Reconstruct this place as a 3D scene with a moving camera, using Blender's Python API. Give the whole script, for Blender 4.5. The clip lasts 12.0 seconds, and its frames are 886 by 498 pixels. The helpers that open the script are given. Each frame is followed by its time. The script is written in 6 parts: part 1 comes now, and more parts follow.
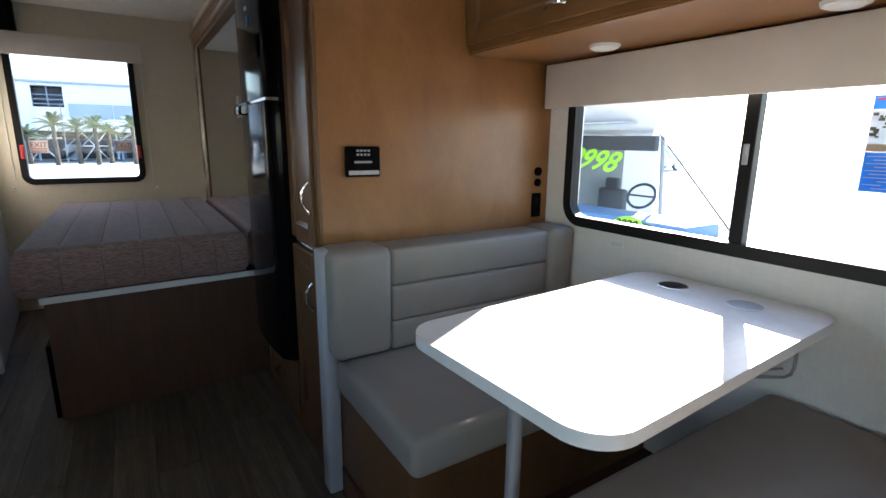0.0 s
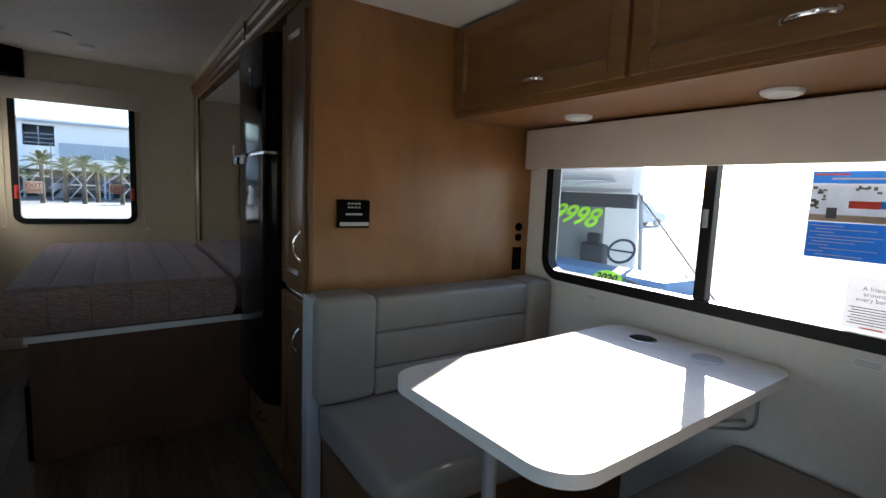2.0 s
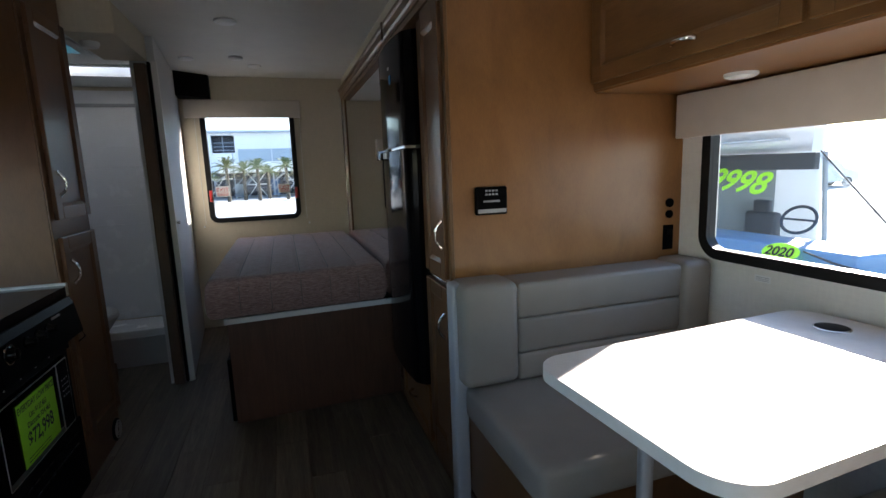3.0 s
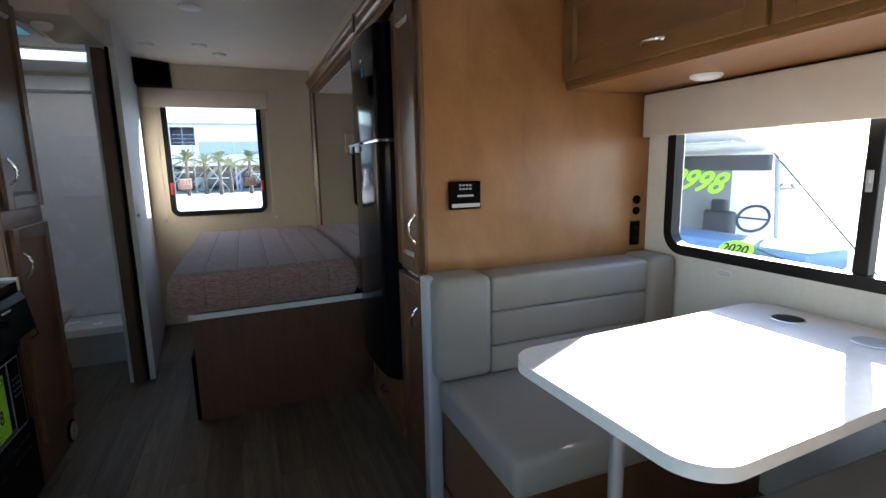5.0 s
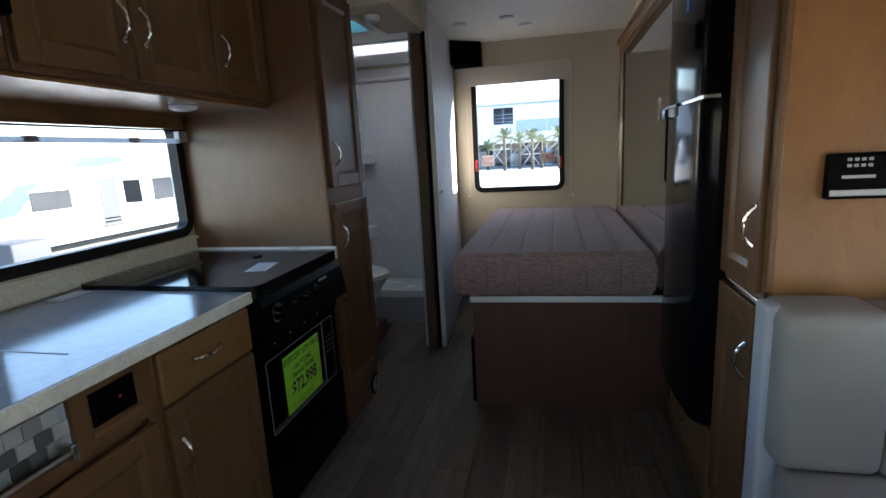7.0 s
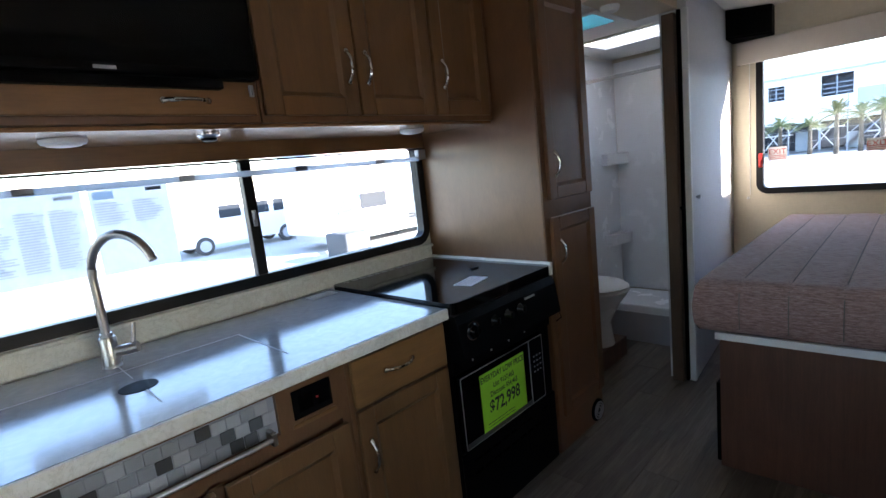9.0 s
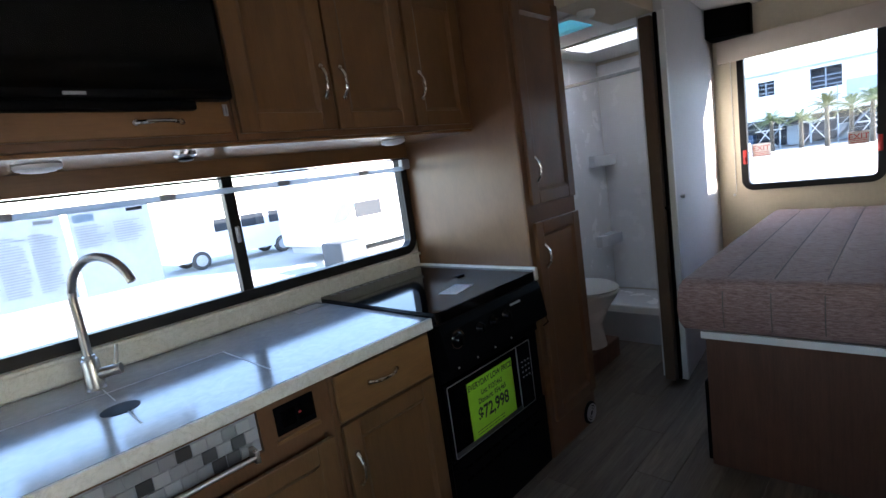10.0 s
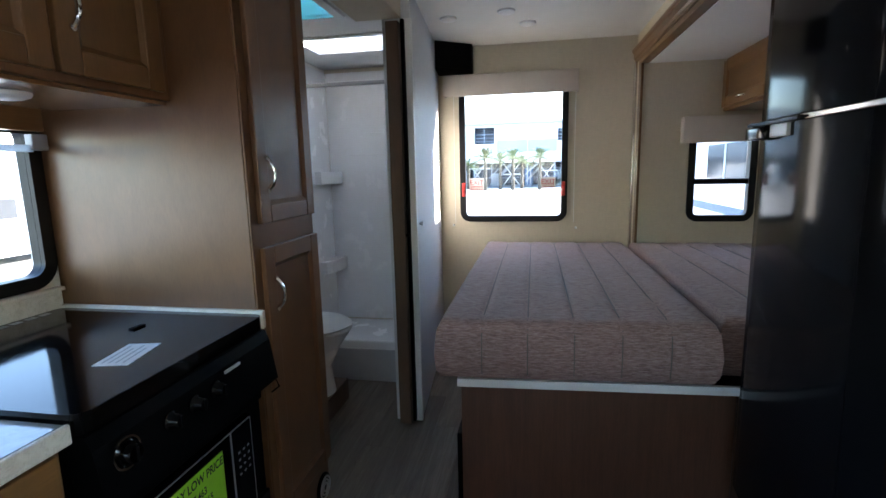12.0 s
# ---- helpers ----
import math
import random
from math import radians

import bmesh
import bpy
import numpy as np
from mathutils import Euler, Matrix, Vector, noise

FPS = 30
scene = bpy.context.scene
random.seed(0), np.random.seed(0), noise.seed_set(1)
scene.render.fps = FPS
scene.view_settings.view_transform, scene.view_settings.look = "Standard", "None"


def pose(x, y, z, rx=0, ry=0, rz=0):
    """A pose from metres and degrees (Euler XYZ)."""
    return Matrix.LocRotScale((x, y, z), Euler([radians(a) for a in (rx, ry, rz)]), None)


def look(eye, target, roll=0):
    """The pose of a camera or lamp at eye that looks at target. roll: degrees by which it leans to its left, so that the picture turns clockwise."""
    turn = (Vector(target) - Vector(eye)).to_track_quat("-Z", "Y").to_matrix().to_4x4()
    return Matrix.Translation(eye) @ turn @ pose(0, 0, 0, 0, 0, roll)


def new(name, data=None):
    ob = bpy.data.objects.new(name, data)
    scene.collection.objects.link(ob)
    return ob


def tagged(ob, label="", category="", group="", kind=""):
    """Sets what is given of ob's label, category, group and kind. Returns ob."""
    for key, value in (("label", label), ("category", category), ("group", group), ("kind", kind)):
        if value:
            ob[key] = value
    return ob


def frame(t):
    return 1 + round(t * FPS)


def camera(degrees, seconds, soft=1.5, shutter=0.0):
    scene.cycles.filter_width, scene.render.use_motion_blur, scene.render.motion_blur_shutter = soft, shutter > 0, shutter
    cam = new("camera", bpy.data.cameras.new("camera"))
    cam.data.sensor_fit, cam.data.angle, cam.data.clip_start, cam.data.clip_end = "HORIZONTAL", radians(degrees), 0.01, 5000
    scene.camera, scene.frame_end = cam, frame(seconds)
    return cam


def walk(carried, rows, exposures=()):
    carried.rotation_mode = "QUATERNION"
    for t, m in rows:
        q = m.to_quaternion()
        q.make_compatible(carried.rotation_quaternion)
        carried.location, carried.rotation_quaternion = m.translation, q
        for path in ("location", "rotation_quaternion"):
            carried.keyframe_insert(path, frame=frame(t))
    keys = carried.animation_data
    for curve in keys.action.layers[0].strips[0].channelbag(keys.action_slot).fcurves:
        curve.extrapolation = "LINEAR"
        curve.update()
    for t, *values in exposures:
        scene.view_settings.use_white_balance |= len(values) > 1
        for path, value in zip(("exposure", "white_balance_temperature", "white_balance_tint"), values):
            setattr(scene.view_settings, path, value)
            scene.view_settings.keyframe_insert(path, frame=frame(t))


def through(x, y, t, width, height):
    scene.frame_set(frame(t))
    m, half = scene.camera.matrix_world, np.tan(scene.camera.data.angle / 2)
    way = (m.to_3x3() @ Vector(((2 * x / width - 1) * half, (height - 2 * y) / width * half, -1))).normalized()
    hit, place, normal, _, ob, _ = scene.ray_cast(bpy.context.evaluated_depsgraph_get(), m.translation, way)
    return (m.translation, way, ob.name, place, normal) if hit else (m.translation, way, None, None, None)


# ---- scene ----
cam = camera(84.3, 12.0)
PATH = [
    (0, (0.526, 0.875, 1.29), (1.57, 2.526, 0.861), 0.6),
    (0.5, (0.545, 0.885, 1.291), (1.647, 2.497, 0.859), 1.9),
    (1, (0.533, 0.841, 1.306), (1.758, 2.398, 1.035), 0.7),
    (1.5, (0.496, 0.793, 1.32), (1.736, 2.344, 1.085), 1.0),
    (2, (0.48, 0.793, 1.313), (1.587, 2.443, 1.082), 2.4),
    (2.5, (0.456, 0.766, 1.333), (1.305, 2.552, 1.04), 0.5),
    (3, (0.476, 0.801, 1.339), (1.078, 2.681, 1.021), -2.1),
    (4.8, (0.451, 0.807, 1.329), (1.13, 2.657, 0.989), -1.2),
    (5, (0.451, 0.808, 1.33), (1.179, 2.641, 0.995), -1.2),
    (5.5, (0.464, 0.831, 1.327), (1.207, 2.653, 0.97), -0.8),
    (6, (0.532, 0.913, 1.345), (0.969, 2.83, 0.979), -2.7),
    (6.5, (0.552, 1.02, 1.336), (0.383, 2.985, 1.003), -4.0),
    (6.7, (0.547, 1.095, 1.318), (0.253, 3.039, 0.948), -3.8),
    (8.3, (0.63, 1.45, 1.37), (-0.486, 3.078, 1.047), -2.1),
    (8.5, (0.66, 1.453, 1.367), (-0.557, 3.011, 1.066), -3.2),
    (9, (0.711, 1.449, 1.374), (-0.686, 2.843, 1.05), -6.3),
    (9.5, (0.741, 1.48, 1.378), (-0.641, 2.876, 1.0), -7.4),
    (10, (0.758, 1.485, 1.383), (-0.634, 2.889, 1.079), -8.3),
    (10.5, (0.753, 1.502, 1.375), (-0.584, 2.959, 1.078), -7.9),
    (11, (0.722, 1.567, 1.355), (-0.261, 3.278, 1.03), -3.4),
    (11.5, (0.548, 1.751, 1.325), (-0.061, 3.61, 0.91), -0.4),
    (12, (0.388, 1.899, 1.345), (0.025, 3.839, 1.021), -1.3),
]
EXPOSURES = [(0, 2.58, 6750), (0.5, 2.53, 6750), (1.0, 2.15, 6850), (1.5, 2.0, 6900), (2.0, 1.83, 6850), (2.5, 1.88, 6800), (3.0, 2.2, 6800), (4.8, 2.83, 6800), (6.5, 2.7, 6700), (8.3, 3.2, 6650), (9.0, 3.22, 6650), (10.5, 3.12, 6650), (12.0, 3.48, 6650)]
walk(cam, [(t, look(eye, target, roll)) for t, eye, target, roll in PATH], [(t, e, k, 16 if 8 < t < 11 else 12) for t, e, k in EXPOSURES])

# ---- world, sun ----
SUN_TO = Vector((1.0, 0.545, 0.49)).normalized()
world = bpy.data.worlds.new("world")
scene.world = world
world.use_nodes = True
_nt = world.node_tree
_sky = _nt.nodes.new("ShaderNodeTexSky")
_sky.sky_type, _sky.sun_disc = "NISHITA", False
_sky.dust_density, _sky.ozone_density = 0.35, 2.5
_sky.sun_elevation = math.asin(SUN_TO.z)
_sky.sun_rotation = math.atan2(SUN_TO.x, SUN_TO.y)
_nt.links.new(_sky.outputs[0], _nt.nodes["Background"].inputs[0])
_nt.nodes["Background"].inputs[1].default_value = 0.15
_sun = bpy.data.lights.new("sun", "SUN")
_sun.energy, _sun.angle, _sun.color = 5.0, radians(0.5), (1.0, 0.95, 0.88)
sun = new("sun", _sun)
sun.matrix_world = look(SUN_TO * 30, (0, 0, 0))


# ---- materials ----
def mat(name, rough=0.5, metal=0.0):
    m = bpy.data.materials.new(name)
    m.use_nodes = True
    b = m.node_tree.nodes["Principled BSDF"]
    b.inputs["Roughness"].default_value, b.inputs["Metallic"].default_value = rough, metal
    return m, m.node_tree.nodes, m.node_tree.links, b


def noise_node(n, l, coord, scale, stretch=(1, 1, 1), detail=4.0, rough=0.55, dist=0.0):
    mp = n.new("ShaderNodeMapping")
    mp.inputs["Scale"].default_value = stretch
    l.new(coord, mp.inputs["Vector"])
    t = n.new("ShaderNodeTexNoise")
    t.inputs["Scale"].default_value, t.inputs["Detail"].default_value = scale, detail
    t.inputs["Roughness"].default_value, t.inputs["Distortion"].default_value = rough, dist
    l.new(mp.outputs[0], t.inputs["Vector"])
    return t.outputs["Fac"]


def ramp(n, l, fac, *stops):
    r = n.new("ShaderNodeValToRGB")
    el = r.color_ramp.elements
    while len(el) < len(stops):
        el.new(0.5)
    for e, (p, c) in zip(el, stops):
        e.position, e.color = p, (*c, 1)
    l.new(fac, r.inputs[0])
    return r.outputs[0]


def mix(n, l, a, b, fac, mode="MIX"):
    m = n.new("ShaderNodeMix")
    m.data_type, m.blend_type = "RGBA", mode
    for sock, v in ((m.inputs[0], fac), (m.inputs[6], a), (m.inputs[7], b)):
        if isinstance(v, (int, float)):
            sock.default_value = v
        elif isinstance(v, tuple):
            sock.default_value = (*v, 1)
        else:
            l.new(v, sock)
    return m.outputs[2]


def bump(n, l, b, height, strength=0.2, dist=0.002):
    u = n.new("ShaderNodeBump")
    u.inputs["Strength"].default_value, u.inputs["Distance"].default_value = strength, dist
    l.new(height, u.inputs["Height"])
    l.new(u.outputs[0], b.inputs["Normal"])


def vary_rough(n, l, b, fac, lo, hi):
    r = n.new("ShaderNodeMapRange")
    r.inputs["To Min"].default_value, r.inputs["To Max"].default_value = lo, hi
    l.new(fac, r.inputs["Value"])
    l.new(r.outputs[0], b.inputs["Roughness"])


def obj_coord(n):
    return n.new("ShaderNodeTexCoord").outputs["Object"]


def plain(name, col, rough=0.5, metal=0.0, var=0.06, scale=6.0, grain=150.0, relief=0.08, coat=0.0, spec=0.5):
    """Painted or moulded surface with slow blotches, fine grain and a little relief."""
    m, n, l, b = mat(name, rough, metal)
    c = obj_coord(n)
    slow = noise_node(n, l, c, scale)
    fine = noise_node(n, l, c, grain, detail=2)
    dark = tuple(v * (1 - 2 * var) for v in col)
    lite = tuple(min(1, v * (1 + var)) for v in col)
    base = ramp(n, l, slow, (0.3, dark), (0.7, lite))
    l.new(mix(n, l, base, mix(n, l, dark, lite, fine), 0.35), b.inputs["Base Color"])
    vary_rough(n, l, b, slow, max(0.02, rough - 0.06), min(1, rough + 0.08))
    if relief:
        bump(n, l, b, fine, relief, 0.001)
    b.inputs["Coat Weight"].default_value = coat
    b.inputs["Specular IOR Level"].default_value = spec
    return m


def wood(name, dark, lite, axis="z", rough=0.36, var=0.5, along=0.06):
    """Stained maple: long soft grain, blotchy stain, satin lacquer."""
    m, n, l, b = mat(name, rough)
    c = obj_coord(n)
    info = n.new("ShaderNodeObjectInfo")
    sh = n.new("ShaderNodeVectorMath")
    sh.operation = "ADD"
    cm = n.new("ShaderNodeCombineXYZ")
    ml = n.new("ShaderNodeMath")
    ml.operation, ml.inputs[1].default_value = "MULTIPLY", 7.0
    l.new(info.outputs["Random"], ml.inputs[0])
    for i in range(3):
        l.new(ml.outputs[0], cm.inputs[i])
    l.new(c, sh.inputs[0])
    l.new(cm.outputs[0], sh.inputs[1])
    c = sh.outputs[0]
    st = {"z": (1, 1, along), "y": (1, along, 1), "x": (along, 1, 1)}[axis]
    grain = noise_node(n, l, c, 38, st, 6, 0.62, 0.4)
    fine = noise_node(n, l, c, 210, st, 3, 0.7)
    blot = noise_node(n, l, c, 6.5, tuple(0.45 + 0.55 * s for s in st), 6, 0.62, 0.5)
    col = ramp(n, l, grain, (0.28, dark), (0.72, lite))
    mid = tuple((a + e) / 2 for a, e in zip(dark, lite))
    col = mix(n, l, mid, col, var)
    col = mix(n, l, col, ramp(n, l, blot, (0.32, tuple(v * 0.62 for v in mid)), (0.68, tuple(v * 1.32 for v in mid))), 0.5)
    col = mix(n, l, col, ramp(n, l, fine, (0.35, tuple(v * 0.6 for v in dark)), (0.6, lite)), 0.12)
    l.new(col, b.inputs["Base Color"])
    vary_rough(n, l, b, blot, rough - 0.06, rough + 0.1)
    bump(n, l, b, grain, 0.06, 0.001)
    return m


def vinyl_wall(name, col, scale=90.0):
    """Wallboard with a pressed linen-like vinyl face."""
    m, n, l, b = mat(name, 0.62)
    c = obj_coord(n)
    a1 = noise_node(n, l, c, scale, (1, 1, 0.25), 3)
    a2 = noise_node(n, l, c, scale, (0.25, 0.25, 1), 3)
    slow = noise_node(n, l, c, 2.5)
    w = mix(n, l, a1, a2, 0.5)
    base = ramp(n, l, w, (0.35, tuple(v * 0.88 for v in col)), (0.65, col))
    l.new(mix(n, l, base, ramp(n, l, slow, (0.3, tuple(v * 0.92 for v in col)), (0.7, col)), 0.4), b.inputs["Base Color"])
    bump(n, l, b, w, 0.25, 0.0012)
    return m


def fabric(name, cols, scale=260.0, stripe=0.0):
    """Woven upholstery with short coloured slubs along x."""
    m, n, l, b = mat(name, 0.92)
    c = obj_coord(n)
    slub = noise_node(n, l, c, 26, (1.0, 5.0, 9.0), 4, 0.7)
    slub2 = noise_node(n, l, c, 70, (0.6, 3.5, 5.0), 3, 0.7)
    fine = noise_node(n, l, c, scale, (1, 1, 1), 2)
    col = ramp(n, l, slub, (0.36, cols[0]), (0.5, cols[1]), (0.64, cols[2]))
    col = mix(n, l, col, ramp(n, l, slub2, (0.38, cols[0]), (0.62, cols[2])), 0.45)
    col = mix(n, l, col, ramp(n, l, fine, (0.3, tuple(v * 0.6 for v in cols[1])), (0.7, tuple(v * 1.3 for v in cols[1]))), 0.3)
    l.new(col, b.inputs["Base Color"])
    bump(n, l, b, mix(n, l, slub2, fine, 0.5), 0.4, 0.0015)
    b.inputs["Sheen Weight"].default_value = 0.15
    return m


def glass(name, tint=(0.97, 0.99, 1.0)):
    m = bpy.data.materials.new(name)
    m.use_nodes = True
    n, l = m.node_tree.nodes, m.node_tree.links
    n.remove(n["Principled BSDF"])
    tr, gl, lw, pw, mr, mx = (n.new("ShaderNode" + k) for k in ("BsdfTransparent", "BsdfGlossy", "LayerWeight", "Math", "MapRange", "MixShader"))
    tr.inputs[0].default_value = (*tint, 1)
    gl.inputs["Roughness"].default_value = 0.01
    pw.operation, pw.inputs[1].default_value = "POWER", 5.0
    mr.inputs["To Min"].default_value, mr.inputs["To Max"].default_value = 0.03, 0.85
    l.new(lw.outputs["Facing"], pw.inputs[0])
    l.new(pw.outputs[0], mr.inputs["Value"])
    l.new(mr.outputs[0], mx.inputs[0])
    l.new(tr.outputs[0], mx.inputs[1])
    l.new(gl.outputs[0], mx.inputs[2])
    l.new(mx.outputs[0], n["Material Output"].inputs[0])
    return m


def plank_mat():
    m, n, l, b = mat("vinyl plank", 0.5)
    b.inputs["Specular IOR Level"].default_value = 0.3
    c = obj_coord(n)
    info = n.new("ShaderNodeObjectInfo")
    cm = n.new("ShaderNodeCombineXYZ")
    ml = n.new("ShaderNodeMath")
    ml.operation, ml.inputs[1].default_value = "MULTIPLY", 40.0
    l.new(info.outputs["Random"], ml.inputs[0])
    l.new(ml.outputs[0], cm.inputs[0])
    l.new(ml.outputs[0], cm.inputs[1])
    sh = n.new("ShaderNodeVectorMath")
    sh.operation = "ADD"
    l.new(c, sh.inputs[0])
    l.new(cm.outputs[0], sh.inputs[1])
    c = sh.outputs[0]
    grain = noise_node(n, l, c, 30, (1, 0.05, 1), 6, 0.65, 0.6)
    fine = noise_node(n, l, c, 160, (1, 0.06, 1), 3, 0.7)
    blot = noise_node(n, l, c, 4, (1, 0.4, 1), 4)
    col = ramp(n, l, grain, (0.3, (0.118, 0.096, 0.071)), (0.52, (0.20, 0.166, 0.126)), (0.72, (0.30, 0.256, 0.197)))
    col = mix(n, l, col, ramp(n, l, fine, (0.35, (0.08, 0.064, 0.05)), (0.65, (0.27, 0.23, 0.185))), 0.28)
    col = mix(n, l, col, ramp(n, l, blot, (0.3, (0.6, 0.6, 0.6)), (0.7, (1, 1, 1))), 0.6, "MULTIPLY")
    tone = ramp(n, l, info.outputs["Random"], (0.0, (0.72, 0.70, 0.68)), (1.0, (1.0, 1.0, 1.0)))
    l.new(mix(n, l, col, tone, 1.0, "MULTIPLY"), b.inputs["Base Color"])
    vary_rough(n, l, b, grain, 0.46, 0.62)
    bump(n, l, b, fine, 0.12, 0.001)
    return m


def paper_like(name, col, through=0.85):
    """A thin sheet that lets tinted light through."""
    m, n, l, b = mat(name, 0.4)
    base = ramp(n, l, noise_node(n, l, obj_coord(n), 9), (0.3, tuple(v * 0.94 for v in col)), (0.7, col))
    tr, mx = n.new("ShaderNodeBsdfTranslucent"), n.new("ShaderNodeMixShader")
    mx.inputs[0].default_value = through
    l.new(base, b.inputs["Base Color"])
    l.new(base, tr.inputs["Color"])
    l.new(b.outputs[0], mx.inputs[1])
    l.new(tr.outputs[0], mx.inputs[2])
    l.new(mx.outputs[0], n["Material Output"].inputs[0])
    return m


def quartzy(name, a, e, scale=14.0, rough=0.35, veins=True, spec=0.5):
    """Laminate with faint marble clouds and thin veins."""
    m, n, l, b = mat(name, rough)
    c = obj_coord(n)
    cl = noise_node(n, l, c, scale, detail=6, dist=1.2)
    v = noise_node(n, l, c, scale * 0.6, detail=8, rough=0.7, dist=2.0)
    col = ramp(n, l, cl, (0.3, a), (0.7, e))
    if veins:
        col = mix(n, l, col, ramp(n, l, v, (0.47, (1, 1, 1)), (0.5, (0.80, 0.79, 0.76)), (0.53, (1, 1, 1))), 0.8, "MULTIPLY")
    l.new(col, b.inputs["Base Color"])
    vary_rough(n, l, b, cl, rough - 0.05, rough + 0.08)
    b.inputs["Specular IOR Level"].default_value = spec
    return m


M = dict(
    maple=wood("stained maple", (0.096, 0.046, 0.016), (0.215, 0.108, 0.040), "z", 0.34),
    maple_y=wood("stained maple across", (0.130, 0.060, 0.019), (0.280, 0.138, 0.048), "y", 0.34),
    panel=wood("maple wallboard", (0.195, 0.082, 0.026), (0.340, 0.158, 0.054), "z", 0.30, 0.10, 0.22),
    lacquer=wood("glossy lacquered board", (0.19, 0.092, 0.037), (0.315, 0.162, 0.07), "y", 0.17, 0.25),
    tall=wood("dark maple side panel", (0.098, 0.045, 0.019), (0.195, 0.094, 0.041), "z", 0.33, 0.2, 0.15),
    darkwood=wood("dark walnut board", (0.050, 0.020, 0.010), (0.165, 0.072, 0.038), "z", 0.42, 0.85),
    jamb=wood("brown jamb wood", (0.075, 0.042, 0.022), (0.14, 0.082, 0.045), "z", 0.45),
    plank=plank_mat(),
    wall_beige=vinyl_wall("beige wallboard", (0.68, 0.60, 0.455)),
    wall_white=vinyl_wall("white wallboard", (0.80, 0.77, 0.72)),
    wall_grey=vinyl_wall("pale grey panel", (0.66, 0.66, 0.66)),
    valance=plain("cream valance fabric", (0.68, 0.60, 0.52), 0.85, var=0.05, grain=400, relief=0.25),
    ceil=plain("ceiling vinyl", (0.75, 0.715, 0.64), 0.6, var=0.03, grain=220, relief=0.15),
    ceil_white=plain("white ceiling", (0.80, 0.79, 0.76), 0.5, var=0.02),
    counter=quartzy("grey laminate", (0.25, 0.25, 0.255), (0.31, 0.31, 0.31), 20, 0.13, False, 1.0),
    counter_edge=quartzy("cream marble edge", (0.66, 0.62, 0.54), (0.78, 0.75, 0.68), 22, 0.4),
    table=quartzy("pale table laminate", (0.72, 0.71, 0.69), (0.80, 0.79, 0.77), 18, 0.33, False),
    vinyl=plain("grey upholstery vinyl", (0.270, 0.243, 0.215), 0.52, var=0.05, scale=9, grain=320, relief=0.35),
    piping=plain("dark seam", (0.12, 0.105, 0.092), 0.7, var=0.05),
    mattress=fabric("woven mattress cover", ((0.085, 0.046, 0.046), (0.295, 0.158, 0.125), (0.47, 0.35, 0.315))),
    black=plain("black plastic", (0.003, 0.003, 0.0035), 0.36, var=0.1, relief=0.05, spec=0.03),
    cover=plain("black cover glass", (0.002, 0.002, 0.0025), 0.05, var=0.1, relief=0.0, spec=0.22),
    black_gloss=plain("black gloss", (0.002, 0.002, 0.0025), 0.08, var=0.1, relief=0.0, spec=0.13),
    fridge=plain("black fridge enamel", (0.004, 0.004, 0.005), 0.09, var=0.1, relief=0.012, spec=0.075),
    frame_black=plain("black aluminium frame", (0.009, 0.009, 0.010), 0.4, var=0.1, relief=0.05, spec=0.2),
    chrome=plain("chrome", (0.78, 0.77, 0.75), 0.12, 1.0, var=0.03, relief=0.0),
    steel=plain("brushed steel", (0.50, 0.48, 0.45), 0.28, 1.0, var=0.06, grain=300),
    alu=plain("grey aluminium trim", (0.42, 0.42, 0.43), 0.42, 0.6, var=0.05),
    trim_grey=plain("grey plastic trim", (0.42, 0.42, 0.44), 0.5, var=0.05),
    white=plain("white plastic", (0.78, 0.78, 0.76), 0.38, var=0.03),
    shower=plain("white acrylic", (0.83, 0.83, 0.83), 0.25, var=0.02, relief=0.02),
    lens=plain("frosted lens", (0.82, 0.80, 0.76), 0.35, var=0.02),
    glass=glass("window glass"),
    paper=plain("white paper", (0.80, 0.80, 0.79), 0.7, var=0.02),
    ink=plain("black ink", (0.02, 0.02, 0.02), 0.7),
    red=plain("red plastic", (0.55, 0.025, 0.02), 0.4),
    red_ink=plain("red ink", (0.60, 0.05, 0.04), 0.7),
    blue_ink=plain("blue ink", (0.03, 0.22, 0.50), 0.7),
    grey_band=plain("dark grey oven trim", (0.05, 0.05, 0.05), 0.4),
    green_paper=plain("lime green card", (0.34, 0.72, 0.03), 0.6, var=0.03),
)


# ---- building helpers ----
def world_of(ob):
    m = ob.matrix_basis.copy()
    while ob.parent is not None:
        m = ob.parent.matrix_basis @ ob.matrix_parent_inverse @ m
        ob = ob.parent
    return m


def part(name, bm, m, parent=None, label="", smooth=False):
    """One mesh object from a bmesh, under a thing or a part (or at top level)."""
    me = bpy.data.meshes.new(name)
    bmesh.ops.recalc_face_normals(bm, faces=bm.faces[:])
    if smooth:
        for f in bm.faces:
            f.smooth = True
        for e in bm.edges:
            if len(e.link_faces) == 2 and e.calc_face_angle(0) > radians(42):
                e.smooth = False
    bm.to_mesh(me)
    bm.free()
    me.materials.append(m)
    ob = new(name, me)
    if parent is not None:
        ob.parent = parent
        ob.matrix_parent_inverse = world_of(parent).inverted()
    if label:
        ob["label"] = label
    return ob


def thing(name, at, label, category, group="", kind=""):
    ob = new(name)
    ob.empty_display_size = 0.05
    ob.matrix_basis = Matrix.Translation(at)
    return tagged(ob, label, category, group, kind)


